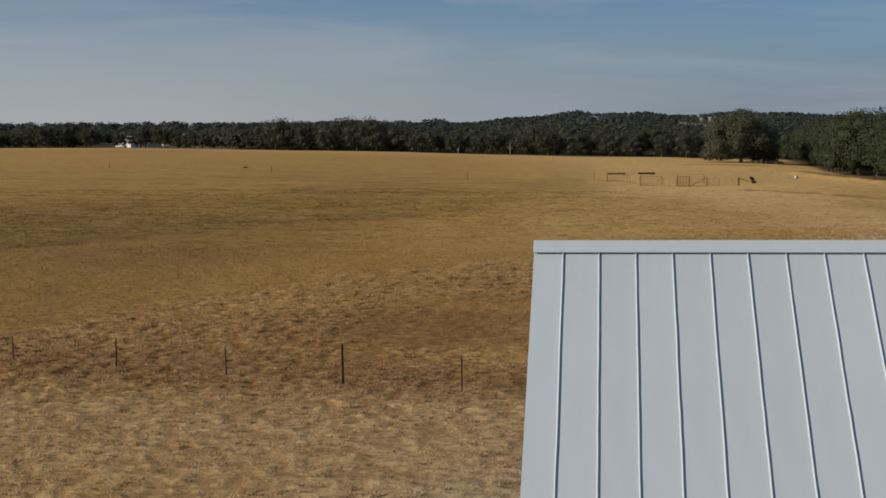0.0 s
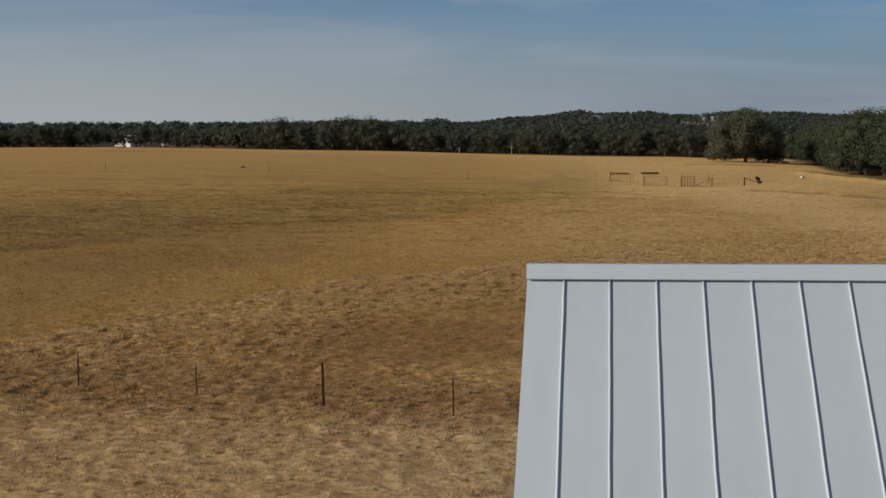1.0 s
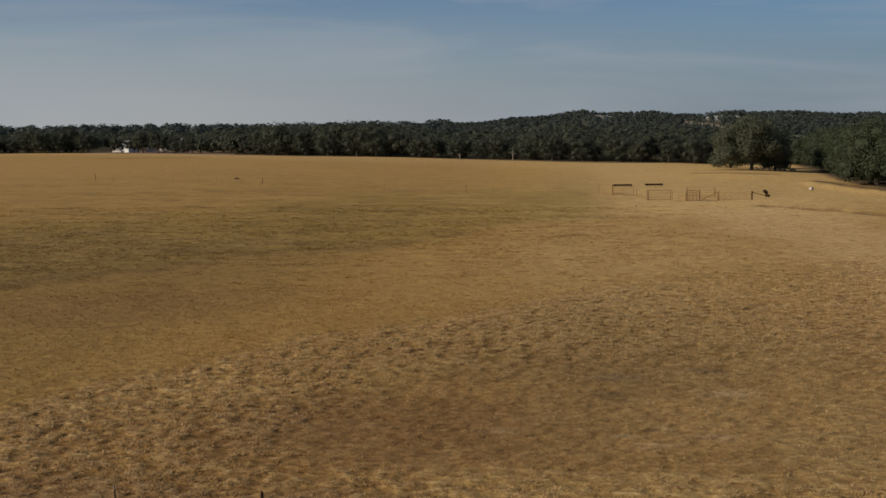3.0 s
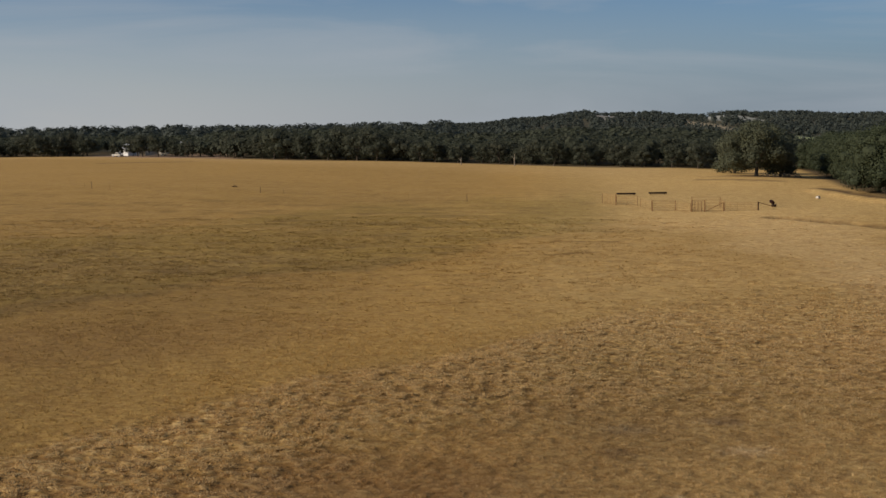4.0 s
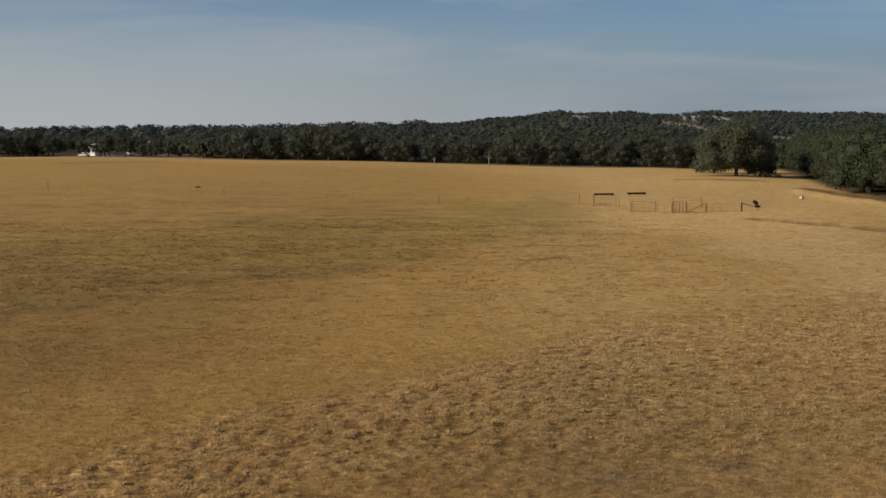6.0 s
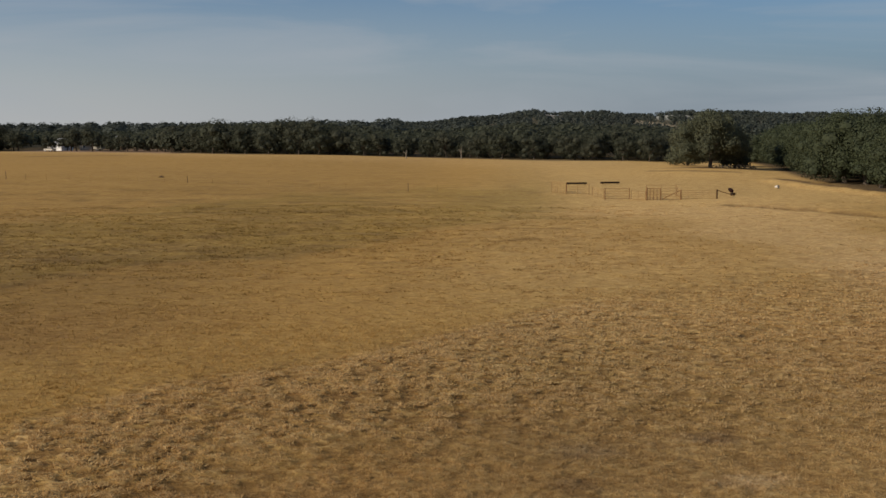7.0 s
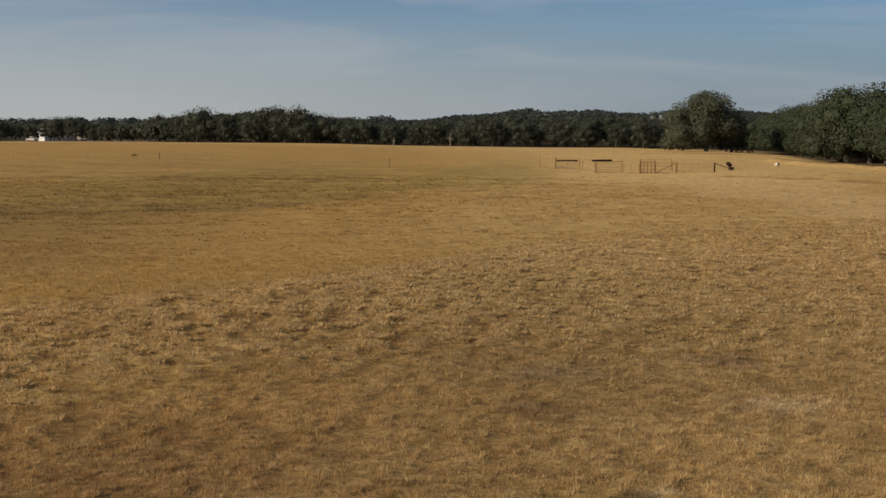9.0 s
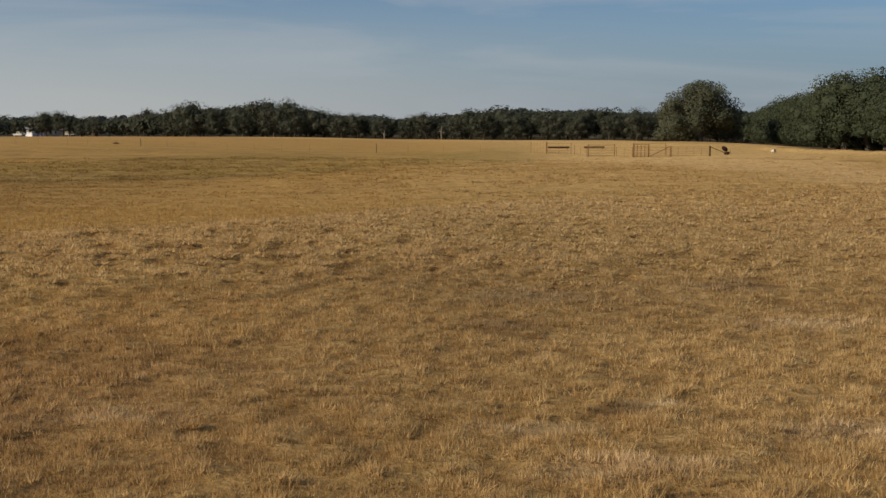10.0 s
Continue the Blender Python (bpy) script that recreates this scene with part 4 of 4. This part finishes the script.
# ---------------------------------------------------------------- near fence
def t_post(x, y, tall):
    post = thing("fence_post", "slim dark steel fence post with a pale tip", "fence post", "posts of the near fence", pose(x, y, lie(x, y), 1.0, -0.8, x * 40))
    bm = bmesh.new()
    box(bm, -0.022, 0.022, -0.004, 0.004, -0.4, tall - 0.12)
    box(bm, -0.005, 0.005, 0.004, 0.034, -0.4, tall - 0.12)
    for k in range(int(tall / 0.11)):
        box(bm, -0.009, 0.009, -0.011, -0.004, 0.1 + k * 0.1, 0.13 + k * 0.1)
    part("stake", bm, POST_STEEL, post)
    bm = bmesh.new()
    box(bm, -0.022, 0.022, -0.004, 0.004, tall - 0.12, tall)
    box(bm, -0.005, 0.005, 0.004, 0.034, tall - 0.12, tall)
    part("tip", bm, POST_TIP, post, "pale painted tip")
    return post


NEAR_POSTS = [(-29.0, 33.9, 1.0), (-25.2, 33.2, 1.0), (-21.6, 32.5, 1.0), (-17.9, 31.8, 0.98), (-14.1, 31.2, 1.0), (-10.25, 30.5, 0.96), (-2.75, 29.05, 1.1), (0.95, 28.8, 1.05), (4.7, 28.4, 1.05), (8.5, 27.8, 1.05), (12.3, 27.2, 1.05), (16.0, 26.6, 1.05)]
for x, y, tall in NEAR_POSTS:
    t_post(x, y, tall)
wood_post = thing("fence_post", "thicker dark wooden post standing in the near fence", "fence post", "posts of the near fence", pose(-6.38, 29.7, lie(-6.38, 29.7), 0.6, -0.6, 0))
bm = bmesh.new()
tube(bm, (0, 0, -0.5), (0, 0, 1.17), 0.038, 0.034, 12)
tube(bm, (0, 0, 1.17), (0, 0, 1.21), 0.034, 0.022, 12)
part("stake", bm, POST_WOOD, wood_post)
line = sorted([(x, y) for x, y, _ in NEAR_POSTS] + [(-6.38, 29.7)])
for h in (0.28, 0.52, 0.74, 0.93):
    curve = bpy.data.curves.new("fence_wire", "CURVE")
    curve.dimensions, curve.bevel_depth, curve.bevel_resolution = "3D", 0.003, 1
    strand_points = []
    for (xa, ya), (xb, yb) in zip(line, line[1:]):
        strand_points += [(xa, ya - 0.03, lie(xa, ya) + h), ((xa + xb) / 2, (ya + yb) / 2 - 0.03, (lie(xa, ya) + lie(xb, yb)) / 2 + h - 0.03)]
    strand_points.append((line[-1][0], line[-1][1] - 0.03, lie(*line[-1]) + h))
    spline = curve.splines.new("POLY")
    spline.points.add(len(strand_points) - 1)
    for point, place in zip(spline.points, strand_points):
        point.co = (*place, 1.0)
    curve.materials.append(WIRE)
    tagged(new("fence_wire", curve), "thin weathered wire strung between the near fence posts", "wire", "wires of the near fence")

# ---------------------------------------------------------------- far fence
FAR_LINE = [(-96, 203), (-83, 187.5), (-49, 176.3), (-14.1, 164.2), (4.5, 157.0)]
for x, y, tall in ((-83, 187.5, 1.3), (-49, 176.3, 1.1), (-14.1, 164.2, 1.2)):
    p = thing("fence_post", "dark wooden post of the far pasture fence", "fence post", "posts of the far fence", pose(x, y, lie(x, y), 0.6, -0.8, 0))
    bm = bmesh.new()
    tube(bm, (0, 0, -0.4), (0, 0, tall - 0.04), 0.046, 0.042, 9)
    tube(bm, (0, 0, tall - 0.04), (0, 0, tall), 0.042, 0.025, 9)
    part("stake", bm, FADED_WOOD, p)
post_rng = random.Random(12)
for (xa, ya), (xb, yb) in zip(FAR_LINE, FAR_LINE[1:]):
    n = round(math.hypot(xb - xa, yb - ya) / 4.6)
    for k in range(1, n):
        f = (k + post_rng.uniform(-0.12, 0.12)) / n
        x, y, tall = xa + (xb - xa) * f, ya + (yb - ya) * f, post_rng.uniform(0.85, 1.05)
        p = thing("fence_post", "thin rusty steel post of the far pasture fence", "fence post", "posts of the far fence", pose(x, y, lie(x, y), post_rng.uniform(-2, 2), post_rng.uniform(-3, 3), k * 31))
        bm = bmesh.new()
        box(bm, -0.02, 0.02, -0.005, 0.005, -0.3, tall)
        box(bm, -0.005, 0.005, 0.005, 0.03, -0.3, tall)
        part("stake", bm, PIPE, p)


# ---------------------------------------------------------------- pens
def pen_panel(x0, y0, x1, y1, tall, rails, uprights, heavy, name="corral_fence", label="rusty pipe livestock panel standing in the dry grass", brace=None, round_ends=False):
    """A pipe panel from one place to another; children: each rail and upright."""
    length = math.hypot(x1 - x0, y1 - y0)
    p = thing(name, label, "fence", "fences of the cattle pen", pose(x0, y0, lie((x0 + x1) / 2, (y0 + y1) / 2), 0, 0, math.degrees(math.atan2(y1 - y0, x1 - x0))))
    metal = DARK_PIPE if heavy else PIPE
    thick = 0.036 if heavy else 0.025
    for k in range(uprights):
        x = length * k / (uprights - 1)
        ends = k in (0, uprights - 1)
        part("upright", shape(tube, (x, 0, -0.05), (x, 0, tall + (0.06 if ends and not round_ends else 0)), thick * (1.3 if ends else 0.8), thick * (1.3 if ends else 0.8), 8), DARK_PIPE if ends else metal, p)
    for k in range(rails):
        z = 0.18 + (tall - 0.2) * k / (rails - 1)
        bow = 0.02 * math.sin(k * 2.3)
        part("rail", shape(bent, [(0, 0, z), (length / 2, 0.03, z - 0.02 + bow), (length, 0, z)], thick * 0.75, 7), metal if k in (0, rails - 1) else PIPE, p)
    if brace:
        part("brace", shape(tube, brace[0], brace[1], 0.04, 0.04, 8), DARK_PIPE, p)
    return p


pen_panel(5.47, 158.40, 7.19, 155.60, 1.45, 6, 6, False, round_ends=True)
pen_panel(7.19, 155.20, 10.07, 154.60, 1.3, 5, 3, False)
pen_panel(7.19, 155.70, 7.49, 159.90, 1.25, 5, 3, False)
pen_panel(10.42, 153.80, 11.44, 148.40, 1.15, 5, 3, False)
pen_panel(11.49, 147.40, 14.37, 147.20, 1.38, 5, 2, True)
pen_panel(14.57, 147.10, 16.19, 146.20, 1.1, 4, 3, False)
pen_panel(16.29, 146.00, 17.91, 146.00, 1.42, 7, 5, True, "corral_gate", "rusty close-barred pipe gate of the cattle pen")
pen_panel(17.96, 146.00, 20.24, 146.00, 1.12, 4, 2, False, brace=((0.1, 0.0, 0.12), (2.2, 0.0, 1.15)))
pen_panel(20.29, 146.00, 24.59, 146.70, 1.12, 5, 6, False)
pen_panel(16.40, 146.30, 17.10, 152.90, 1.4, 5, 4, False)
pen_panel(17.15, 153.10, 20.85, 153.30, 1.35, 4, 3, False)
pen_panel(20.45, 146.30, 20.94, 153.00, 1.15, 4, 4, False)
rail = thing("slanting_rail", "dark pipe rail sloping from the pen's corner post", "rail", m=pose(24.7, 146.75, lie(24.7, 146.75)))
part("post", shape(tube, (0, 0, -0.1), (0, 0, 1.15), 0.07, 0.06, 9), POST_WOOD, rail)
part("bar", shape(tube, (0.02, 0.02, 1.05), (2.6, 3.6, 0.25), 0.04, 0.04, 8), DARK_PIPE, rail)


def feed_bunk(x0, y0, x1, y1):
    length = math.hypot(x1 - x0, y1 - y0)
    b = thing("feed_bunk", "long low black cattle feed trough on short legs", "feed trough", "feed troughs behind the pen", pose(x0, y0, lie(x0, y0), 0, 0, math.degrees(math.atan2(y1 - y0, x1 - x0))))
    bm = bmesh.new()
    outer, inner = ((-0.30, 0.36), (-0.20, 0.12), (0.20, 0.12), (0.30, 0.36)), ((0.26, 0.36), (0.16, 0.16), (-0.16, 0.16), (-0.26, 0.36))
    ring = outer + inner
    a = [bm.verts.new((0, y, z)) for y, z in ring]
    c = [bm.verts.new((length, y, z)) for y, z in ring]
    for i in range(8):
        j = (i + 1) % 8
        bm.faces.new((a[i], a[j], c[j], c[i]))
    bm.faces.new(a)
    bm.faces.new(c[::-1])
    for x in (0.0, length - 0.03):
        box(bm, x, x + 0.03, -0.24, 0.24, 0.14, 0.34)
    bmesh.ops.recalc_face_normals(bm, faces=bm.faces)
    part("trough", bm, BLACK, b)
    for x in (0.25, length - 0.25):
        for y in (-0.2, 0.2):
            part("leg", shape(box, x - 0.03, x + 0.03, y - 0.03, y + 0.03, -0.05, 0.14), DARK_PIPE, b)


feed_bunk(8.15, 172.6, 11.0, 172.8)
feed_bunk(13.15, 174.2, 15.85, 174.8)


def mineral_feeder(x, y):
    f = thing("mineral_feeder", "dark covered mineral feeder with a tilted hood", "feeder", m=pose(x, y, lie(x, y), 0, 0, 15))
    bm = bmesh.new()
    tube(bm, (0.12, 0, 0.0), (0.12, 0, 0.10), 0.28, 0.30, 18)
    tube(bm, (0.12, 0, 0.10), (0.12, 0, 0.40), 0.26, 0.36, 18)
    part("tub", bm, BLACK, f)
    part("stem", shape(tube, (0.1, 0, 0.3), (-0.12, 0, 0.78), 0.05, 0.05, 8), DARK_PIPE, f)
    bm = bmesh.new()
    bmesh.ops.create_uvsphere(bm, u_segments=18, v_segments=10, radius=0.40, matrix=pose(-0.14, 0, 0.74, 0, 38, 0) @ Matrix.Diagonal((1, 0.9, 0.6, 1)))
    part("hood", bm, MAROON, f, "dark red tilted hood")
    part("vane_post", shape(tube, (0.62, 0.1, -0.05), (0.62, 0.1, 0.75), 0.02, 0.02, 6), PIPE, f)


mineral_feeder(27.45, 151.8)


def mineral_tub(x, y):
    t = thing("mineral_tub", "white plastic tub lying in the dry grass", "tub", m=pose(x, y, lie(x, y) + 0.2, 80, 0, 35))
    bm = bmesh.new()
    tube(bm, (0, 0, -0.25), (0, 0, 0.25), 0.18, 0.22, 20)
    part("body", bm, WHITE, t)
    bm = bmesh.new()
    tube(bm, (0, 0, 0.24), (0, 0, 0.28), 0.235, 0.235, 20)
    part("rim", bm, WHITE, t)


mineral_tub(37.0, 168.5)


# ---------------------------------------------------------------- homestead behind the trees
def house(x, y, turn, wide, deep, wall_m, roof_m, name, label, walls, roof_mat):
    h = thing(name, label, "house", m=pose(x, y, lie(x, y), 0, 0, turn))
    bm = bmesh.new()
    box(bm, -wide / 2, wide / 2, -deep / 2, deep / 2, -0.2, wall_m)
    top = [bm.verts.new((sx * wide / 2, 0, wall_m + roof_m - 0.15)) for sx in (-1, 1)]
    for sx, v in zip((-1, 1), top):
        a = bm.verts.new((sx * wide / 2, -deep / 2, wall_m))
        b = bm.verts.new((sx * wide / 2, deep / 2, wall_m))
        bm.faces.new((a, b, v))
    part("wall", bm, walls, h)
    for s in (-1, 1):
        bm = bmesh.new()
        long = math.hypot(deep / 2 + 0.4, roof_m)
        box(bm, -wide / 2 - 0.4, wide / 2 + 0.4, min(0, s * long), max(0, s * long), 0.0, 0.12)
        bm.transform(Matrix.Translation((0, 0, wall_m + roof_m)) @ Matrix.Rotation(-s * math.atan2(roof_m, deep / 2 + 0.4), 4, "X"))
        part("roof", bm, roof_mat, h)
    for k in range(int(wide // 3)):
        cx = -wide / 2 + 1.5 + k * 3.0
        w = part("window", shape(box, cx - 0.5, cx + 0.5, -deep / 2 - 0.05, -deep / 2 + 0.02, 0.9, 2.1), HOUSE, h)
        part("pane", shape(box, cx - 0.42, cx + 0.42, -deep / 2 - 0.07, -deep / 2 - 0.04, 0.98, 2.02), GLASS, w)
    return h


house(-181, 433, -24, 5.0, 6.0, 2.8, 2.0, "farmhouse", "white house half hidden behind the trees", HOUSE, TIN)
house(-174, 440, 20, 5, 4.5, 2.4, 1.3, "shed", "beige shed standing near the white house", BEIGE, TIN)
house(-159, 438, -14, 3.0, 3, 4.4, 1.2, "tower_shed", "narrow dark shed with a pale tin roof among the trees", FADED_WOOD, TIN)


def trailer(x, y, turn):
    t = thing("trailer", "white stock trailer parked by the trees", "trailer", m=pose(x, y, lie(x, y), 0, 0, turn))
    part("body", shape(box, -2.1, 2.1, -0.95, 0.95, 0.55, 2.3, 0.12), WHITE, t)
    part("hitch", shape(box, 2.1, 3.2, -0.06, 0.06, 0.5, 0.62), DARK_PIPE, t)
    for sx in (-0.45, 0.45):
        for sy in (-0.95, 0.95):
            w = part("wheel", shape(tube, (sx, sy - 0.12, 0.36), (sx, sy + 0.12, 0.36), 0.36, 0.36, 16), BLACK, t)
            part("rim", shape(tube, (sx, sy - 0.13, 0.36), (sx, sy + 0.13, 0.36), 0.18, 0.18, 12), TIN, w)


trailer(-164, 428, -14)


def pickup(x, y, turn):
    t = thing("pickup_truck", "white pickup truck parked at the edge of the trees", "truck", m=pose(x, y, lie(x, y), 0, 0, turn))
    part("body", shape(box, -2.6, 2.6, -0.9, 0.9, 0.45, 1.05, 0.1), WHITE, t)
    cab = part("cab", shape(box, -0.6, 1.3, -0.82, 0.82, 1.05, 1.75, 0.16), WHITE, t)
    for sy in (-0.83, 0.83):
        part("window", shape(box, -0.35, 1.05, sy - 0.015, sy + 0.015, 1.16, 1.58), GLASS, cab)
    for sx in (-1.6, 1.7):
        for sy in (-0.85, 0.85):
            w = part("wheel", shape(tube, (sx, sy - 0.12, 0.37), (sx, sy + 0.12, 0.37), 0.37, 0.37, 16), BLACK, t)
            part("rim", shape(tube, (sx, sy - 0.13, 0.37), (sx, sy + 0.13, 0.37), 0.2, 0.2, 12), TIN, w)


pickup(-176, 410, -30)


def weed_clump(x, y, wide, seed):
    """A small dark mound of unclear kind, made up as many short crossed stems."""
    r = random.Random(seed)
    c = thing("weed_clump", "small dark clump of unclear kind in the dry pasture", "weeds", m=pose(x, y, lie(x, y)))
    bm = bmesh.new()
    for k in range(60):
        a, d = r.uniform(0, 2 * math.pi), wide * 0.5 * r.random() ** 0.5
        foot = Vector((math.cos(a) * d, math.sin(a) * d * 0.6, 0.0))
        tip = foot + Vector((r.uniform(-0.2, 0.2), r.uniform(-0.2, 0.2), 0.42 * (1 - 0.6 * d / wide * 2) * r.uniform(0.6, 1.2)))
        tube(bm, foot, tip, 0.035, 0.01, 5)
    part("stems", bm, FADED_WOOD, c)


weed_clump(-58.3, 191.6, 0.85, 8)


# ---------------------------------------------------------------- dry grass
def grass(name, label, cells, seed):
    """Tufts of dry blades over cells of (x0, x1, y0, y1, tufts per square metre, blades, blade length, blade width)."""
    rng = np.random.default_rng(seed)
    verts, tones, tints = [], [], []
    for x0, x1, y0, y1, rho, blades, long, wide in cells:
        n = int((x1 - x0) * (y1 - y0) * rho)
        x, y = rng.uniform(x0, x1, n), rng.uniform(y0, y1, n)
        heap = lumps(x, y) * 1.5 - 0.75 + 0.3 * wave(x, y, 0.7, 5.0) + 0.5 * (lattice(x, y, 1.1, 9) - 0.5)
        heap = heap * (1 - 0.65 * smooth(56, 46, y) * smooth(34, 36, y) * smooth(-14, -6, x) * smooth(18, 12, x))
        knot = smooth(0.3, 0.7, 0.4 * lattice(x, y * 0.7, 4.6, 31) + 0.6 * lattice(x, y * 0.7, 9.5, 32))
        keep = (rng.uniform(-2.8, 0.8, n) < heap) & (rng.uniform(0, 1, n) < 0.4 + 0.6 * knot)
        keep &= (x > -14 - 0.58 * (y - 18)) & (x < 8 + 0.40 * (y - 18))
        x, y, heap, knot = x[keep], y[keep], heap[keep], knot[keep]
        n = len(x)
        h = long * (1 + 0.4 * np.clip(heap, -1, 1)) * rng.uniform(0.5, 1.3, n) * (0.75 + 0.5 * knot)
        z = relief(x, y)
        a = rng.uniform(0, 2 * math.pi, (n, blades))
        lean = rng.uniform(0.05, 0.85, (n, blades))
        spot = np.stack([x, y, z], axis=1)[:, None, :] + np.stack([np.cos(a), np.sin(a), a * 0], axis=2) * rng.uniform(0, 0.06, (n, blades, 1))
        spot[:, :, 2] -= 0.01
        l = h[:, None] * rng.uniform(0.6, 1.15, (n, blades))
        tip = spot + np.stack([np.cos(a) * lean * l, np.sin(a) * lean * l, l * np.sqrt(np.maximum(0.06, 1 - lean ** 2))], axis=2)
        b = rng.uniform(0, 2 * math.pi, (n, blades))
        across = np.stack([np.cos(b), np.sin(b), b * 0], axis=2) * wide * rng.uniform(0.6, 1.4, (n, blades, 1))
        verts.append(np.stack([spot - across, spot + across, tip], axis=2).reshape(-1, 3))
        calm = (0.3 + 0.85 * smooth(70, 44, y) * smooth(31, 36, y))[:, None]
        tuft = rng.normal(0, 0.16, n) + 0.07 * wave(x, y, 0.9, 8.0) + 0.42 * (lattice(x, y * 1.4, 9.0, 12) - 0.5) + 0.26 * (lattice(x, y * 1.3, 4.2, 13) - 0.5)
        tuft = tuft[:, None] + 0.4 * (rng.uniform(0, 1, (n, blades)) > 0.965)
        tone = 0.17 + 0.18 * knot[:, None] + 0.12 * calm + calm * (tuft + rng.normal(0, 0.1, (n, blades)))
        tones.append(np.repeat(np.clip(tone, 0, 1).ravel(), 3))
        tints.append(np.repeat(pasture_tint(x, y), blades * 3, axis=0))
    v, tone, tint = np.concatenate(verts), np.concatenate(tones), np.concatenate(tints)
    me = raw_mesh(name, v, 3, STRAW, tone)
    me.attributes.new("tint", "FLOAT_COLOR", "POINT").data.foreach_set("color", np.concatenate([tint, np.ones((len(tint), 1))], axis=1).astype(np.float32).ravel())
    return tagged(new(name, me), label, "grass", kind="stuff")


grass("near_grass", "short dry straw and brown grass in small tufts", [
    (-2.5, 6.5, 35.5, 40, 700, 8, 0.066, 0.0042),
    (-5, -2.5, 37, 40, 480, 8, 0.066, 0.005),
    (-5, 9, 40, 46, 380, 8, 0.070, 0.0052),
    (-9, -5, 40, 46, 200, 8, 0.07, 0.007),
    (-15, -9, 46, 54, 75, 7, 0.085, 0.009),
    (-9, 13, 46, 54, 160, 7, 0.08, 0.0065),
    (-14, 18, 54, 64, 60, 6, 0.09, 0.009),
], 51)
grass("field_grass", "rough dry pasture grass in clumps", [
    (-44, 29, 64, 69, 14, 6, 0.07, 0.012),
    (-25, 14, 18, 35.5, 28, 7, 0.09, 0.009),
    (-28, -5, 35.5, 40, 30, 7, 0.09, 0.009),
    (6.5, 16, 35.5, 40, 34, 7, 0.09, 0.009),
    (-31, -9, 40, 46, 26, 7, 0.09, 0.010),
    (9, 20, 40, 46, 30, 7, 0.09, 0.010),
    (-35, -15, 46, 54, 21, 7, 0.10, 0.010),
    (13, 24, 46, 54, 24, 7, 0.10, 0.010),
    (-41, -14, 54, 64, 15, 6, 0.10, 0.012),
    (18, 28, 54, 64, 16, 6, 0.10, 0.012),
], 52)


def tussocks(name, label, seed, n, field=False):
    """Low rounded bunches of dry grass, close together in the lumpy band and thinner elsewhere: a dome of thin blades each."""
    rng = np.random.default_rng(seed)
    y = 17 + 85 * rng.uniform(0, 1, n) ** 1.1
    x = -0.11 * y + (2 + 0.45 * y) * rng.uniform(-1.05, 1.05, n)
    if field:
        y = 62 + 75 * rng.uniform(0, 1, n)
        x = -0.11 * y + (2 + 0.45 * y) * rng.uniform(-1.05, 1.05, n)
    rough = tussock(x, y)
    want = (0.04 + 0.46 * smooth(0.3, 0.62, rough) + 0.5 * smooth(0.62, 0.95, rough)) * (0.15 + 0.85 * smooth(0.35, 0.75, lumps(x, y)))
    keep = rng.uniform(0, 1, n) < 0.6 * want * np.clip(y / 75, 0.2, 1) * smooth(102, 84, y) * (1 - smooth(33, 36, y) * smooth(52, 44, y) * smooth(-9, -5, x)) * (1 - 0.8 * smooth(0, 3, beyond(x, y, BAND_X, BAND_Y, 0.7, 2.0)))
    if field:
        patch = smooth(0.38, 0.62, 0.6 * lattice(x * 0.6, y, 0.5, 41) + 0.4 * lattice(x * 0.7, y, 1.4, 42))
        keep = rng.uniform(0, 1, n) < (0.12 + 0.88 * patch) * smooth(-2, 3, beyond(x, y, BAND_X, BAND_Y, 0.7, 2.0)) * (1 - 0.7 * smooth(10, 18, x))
    x, y, rough = x[keep], y[keep], rough[keep]
    n, blades = len(x), 9 if field else 16
    size = rng.uniform(0.5, 1.5, n) * (0.085 + 0.03 * rough) * (1 + (0.9 if field else 0.6) * smooth(50, 90, y))
    a = rng.uniform(0, 2 * math.pi, (n, blades))
    lean = rng.uniform(0.0, 1.0, (n, blades)) ** 0.7
    way = np.stack([np.cos(a) * 1.8, np.sin(a) * 1.0, a * 0], axis=2)
    spot = np.stack([x, y, relief(x, y) - 0.01], axis=1)[:, None, :] + way * (size[:, None] * lean)[:, :, None]
    tip = spot + way * (size[:, None] * 0.45 * lean)[:, :, None] + rng.normal(0, 0.25, (n, blades, 3)) * size[:, None, None] * np.array((1, 1, 0))
    tip[:, :, 2] += (size * (0.34 + 0.2 * rough))[:, None] * np.sqrt(np.maximum(0.12, 1.1 - lean ** 2)) * rng.uniform(0.75, 1.2, (n, blades))
    b = rng.uniform(0, 2 * math.pi, (n, blades))
    across = np.stack([np.cos(b), np.sin(b), b * 0], axis=2) * (size[:, None, None] * 0.2)
    v = np.stack([spot - across, spot + across, tip], axis=2).reshape(-1, 3)
    middling = 0.26 if field else 0.36
    tone = np.repeat(np.clip(middling + 0.1 * smooth(0.6, 0.95, rough)[:, None] + rng.normal(0, 0.1, (n, 1)) + rng.normal(0, 0.07, (n, blades)), 0, 1).ravel(), 3)
    me = raw_mesh(name, v, 3, STRAW, tone)
    tint = np.repeat(pasture_tint(x, y), blades * 3, axis=0)
    me.attributes.new("tint", "FLOAT_COLOR", "POINT").data.foreach_set("color", np.concatenate([tint, np.ones((len(tint), 1))], axis=1).astype(np.float32).ravel())
    return tagged(new(name, me), label, "grass", kind="stuff")


tussocks("grass_tussocks", "low matted tussocks of dry grass in a lumpy band", 61, 260000)
tussocks("field_tussocks", "scattered low bunches of dry grass over the far pasture", 62, 34000, field=True)
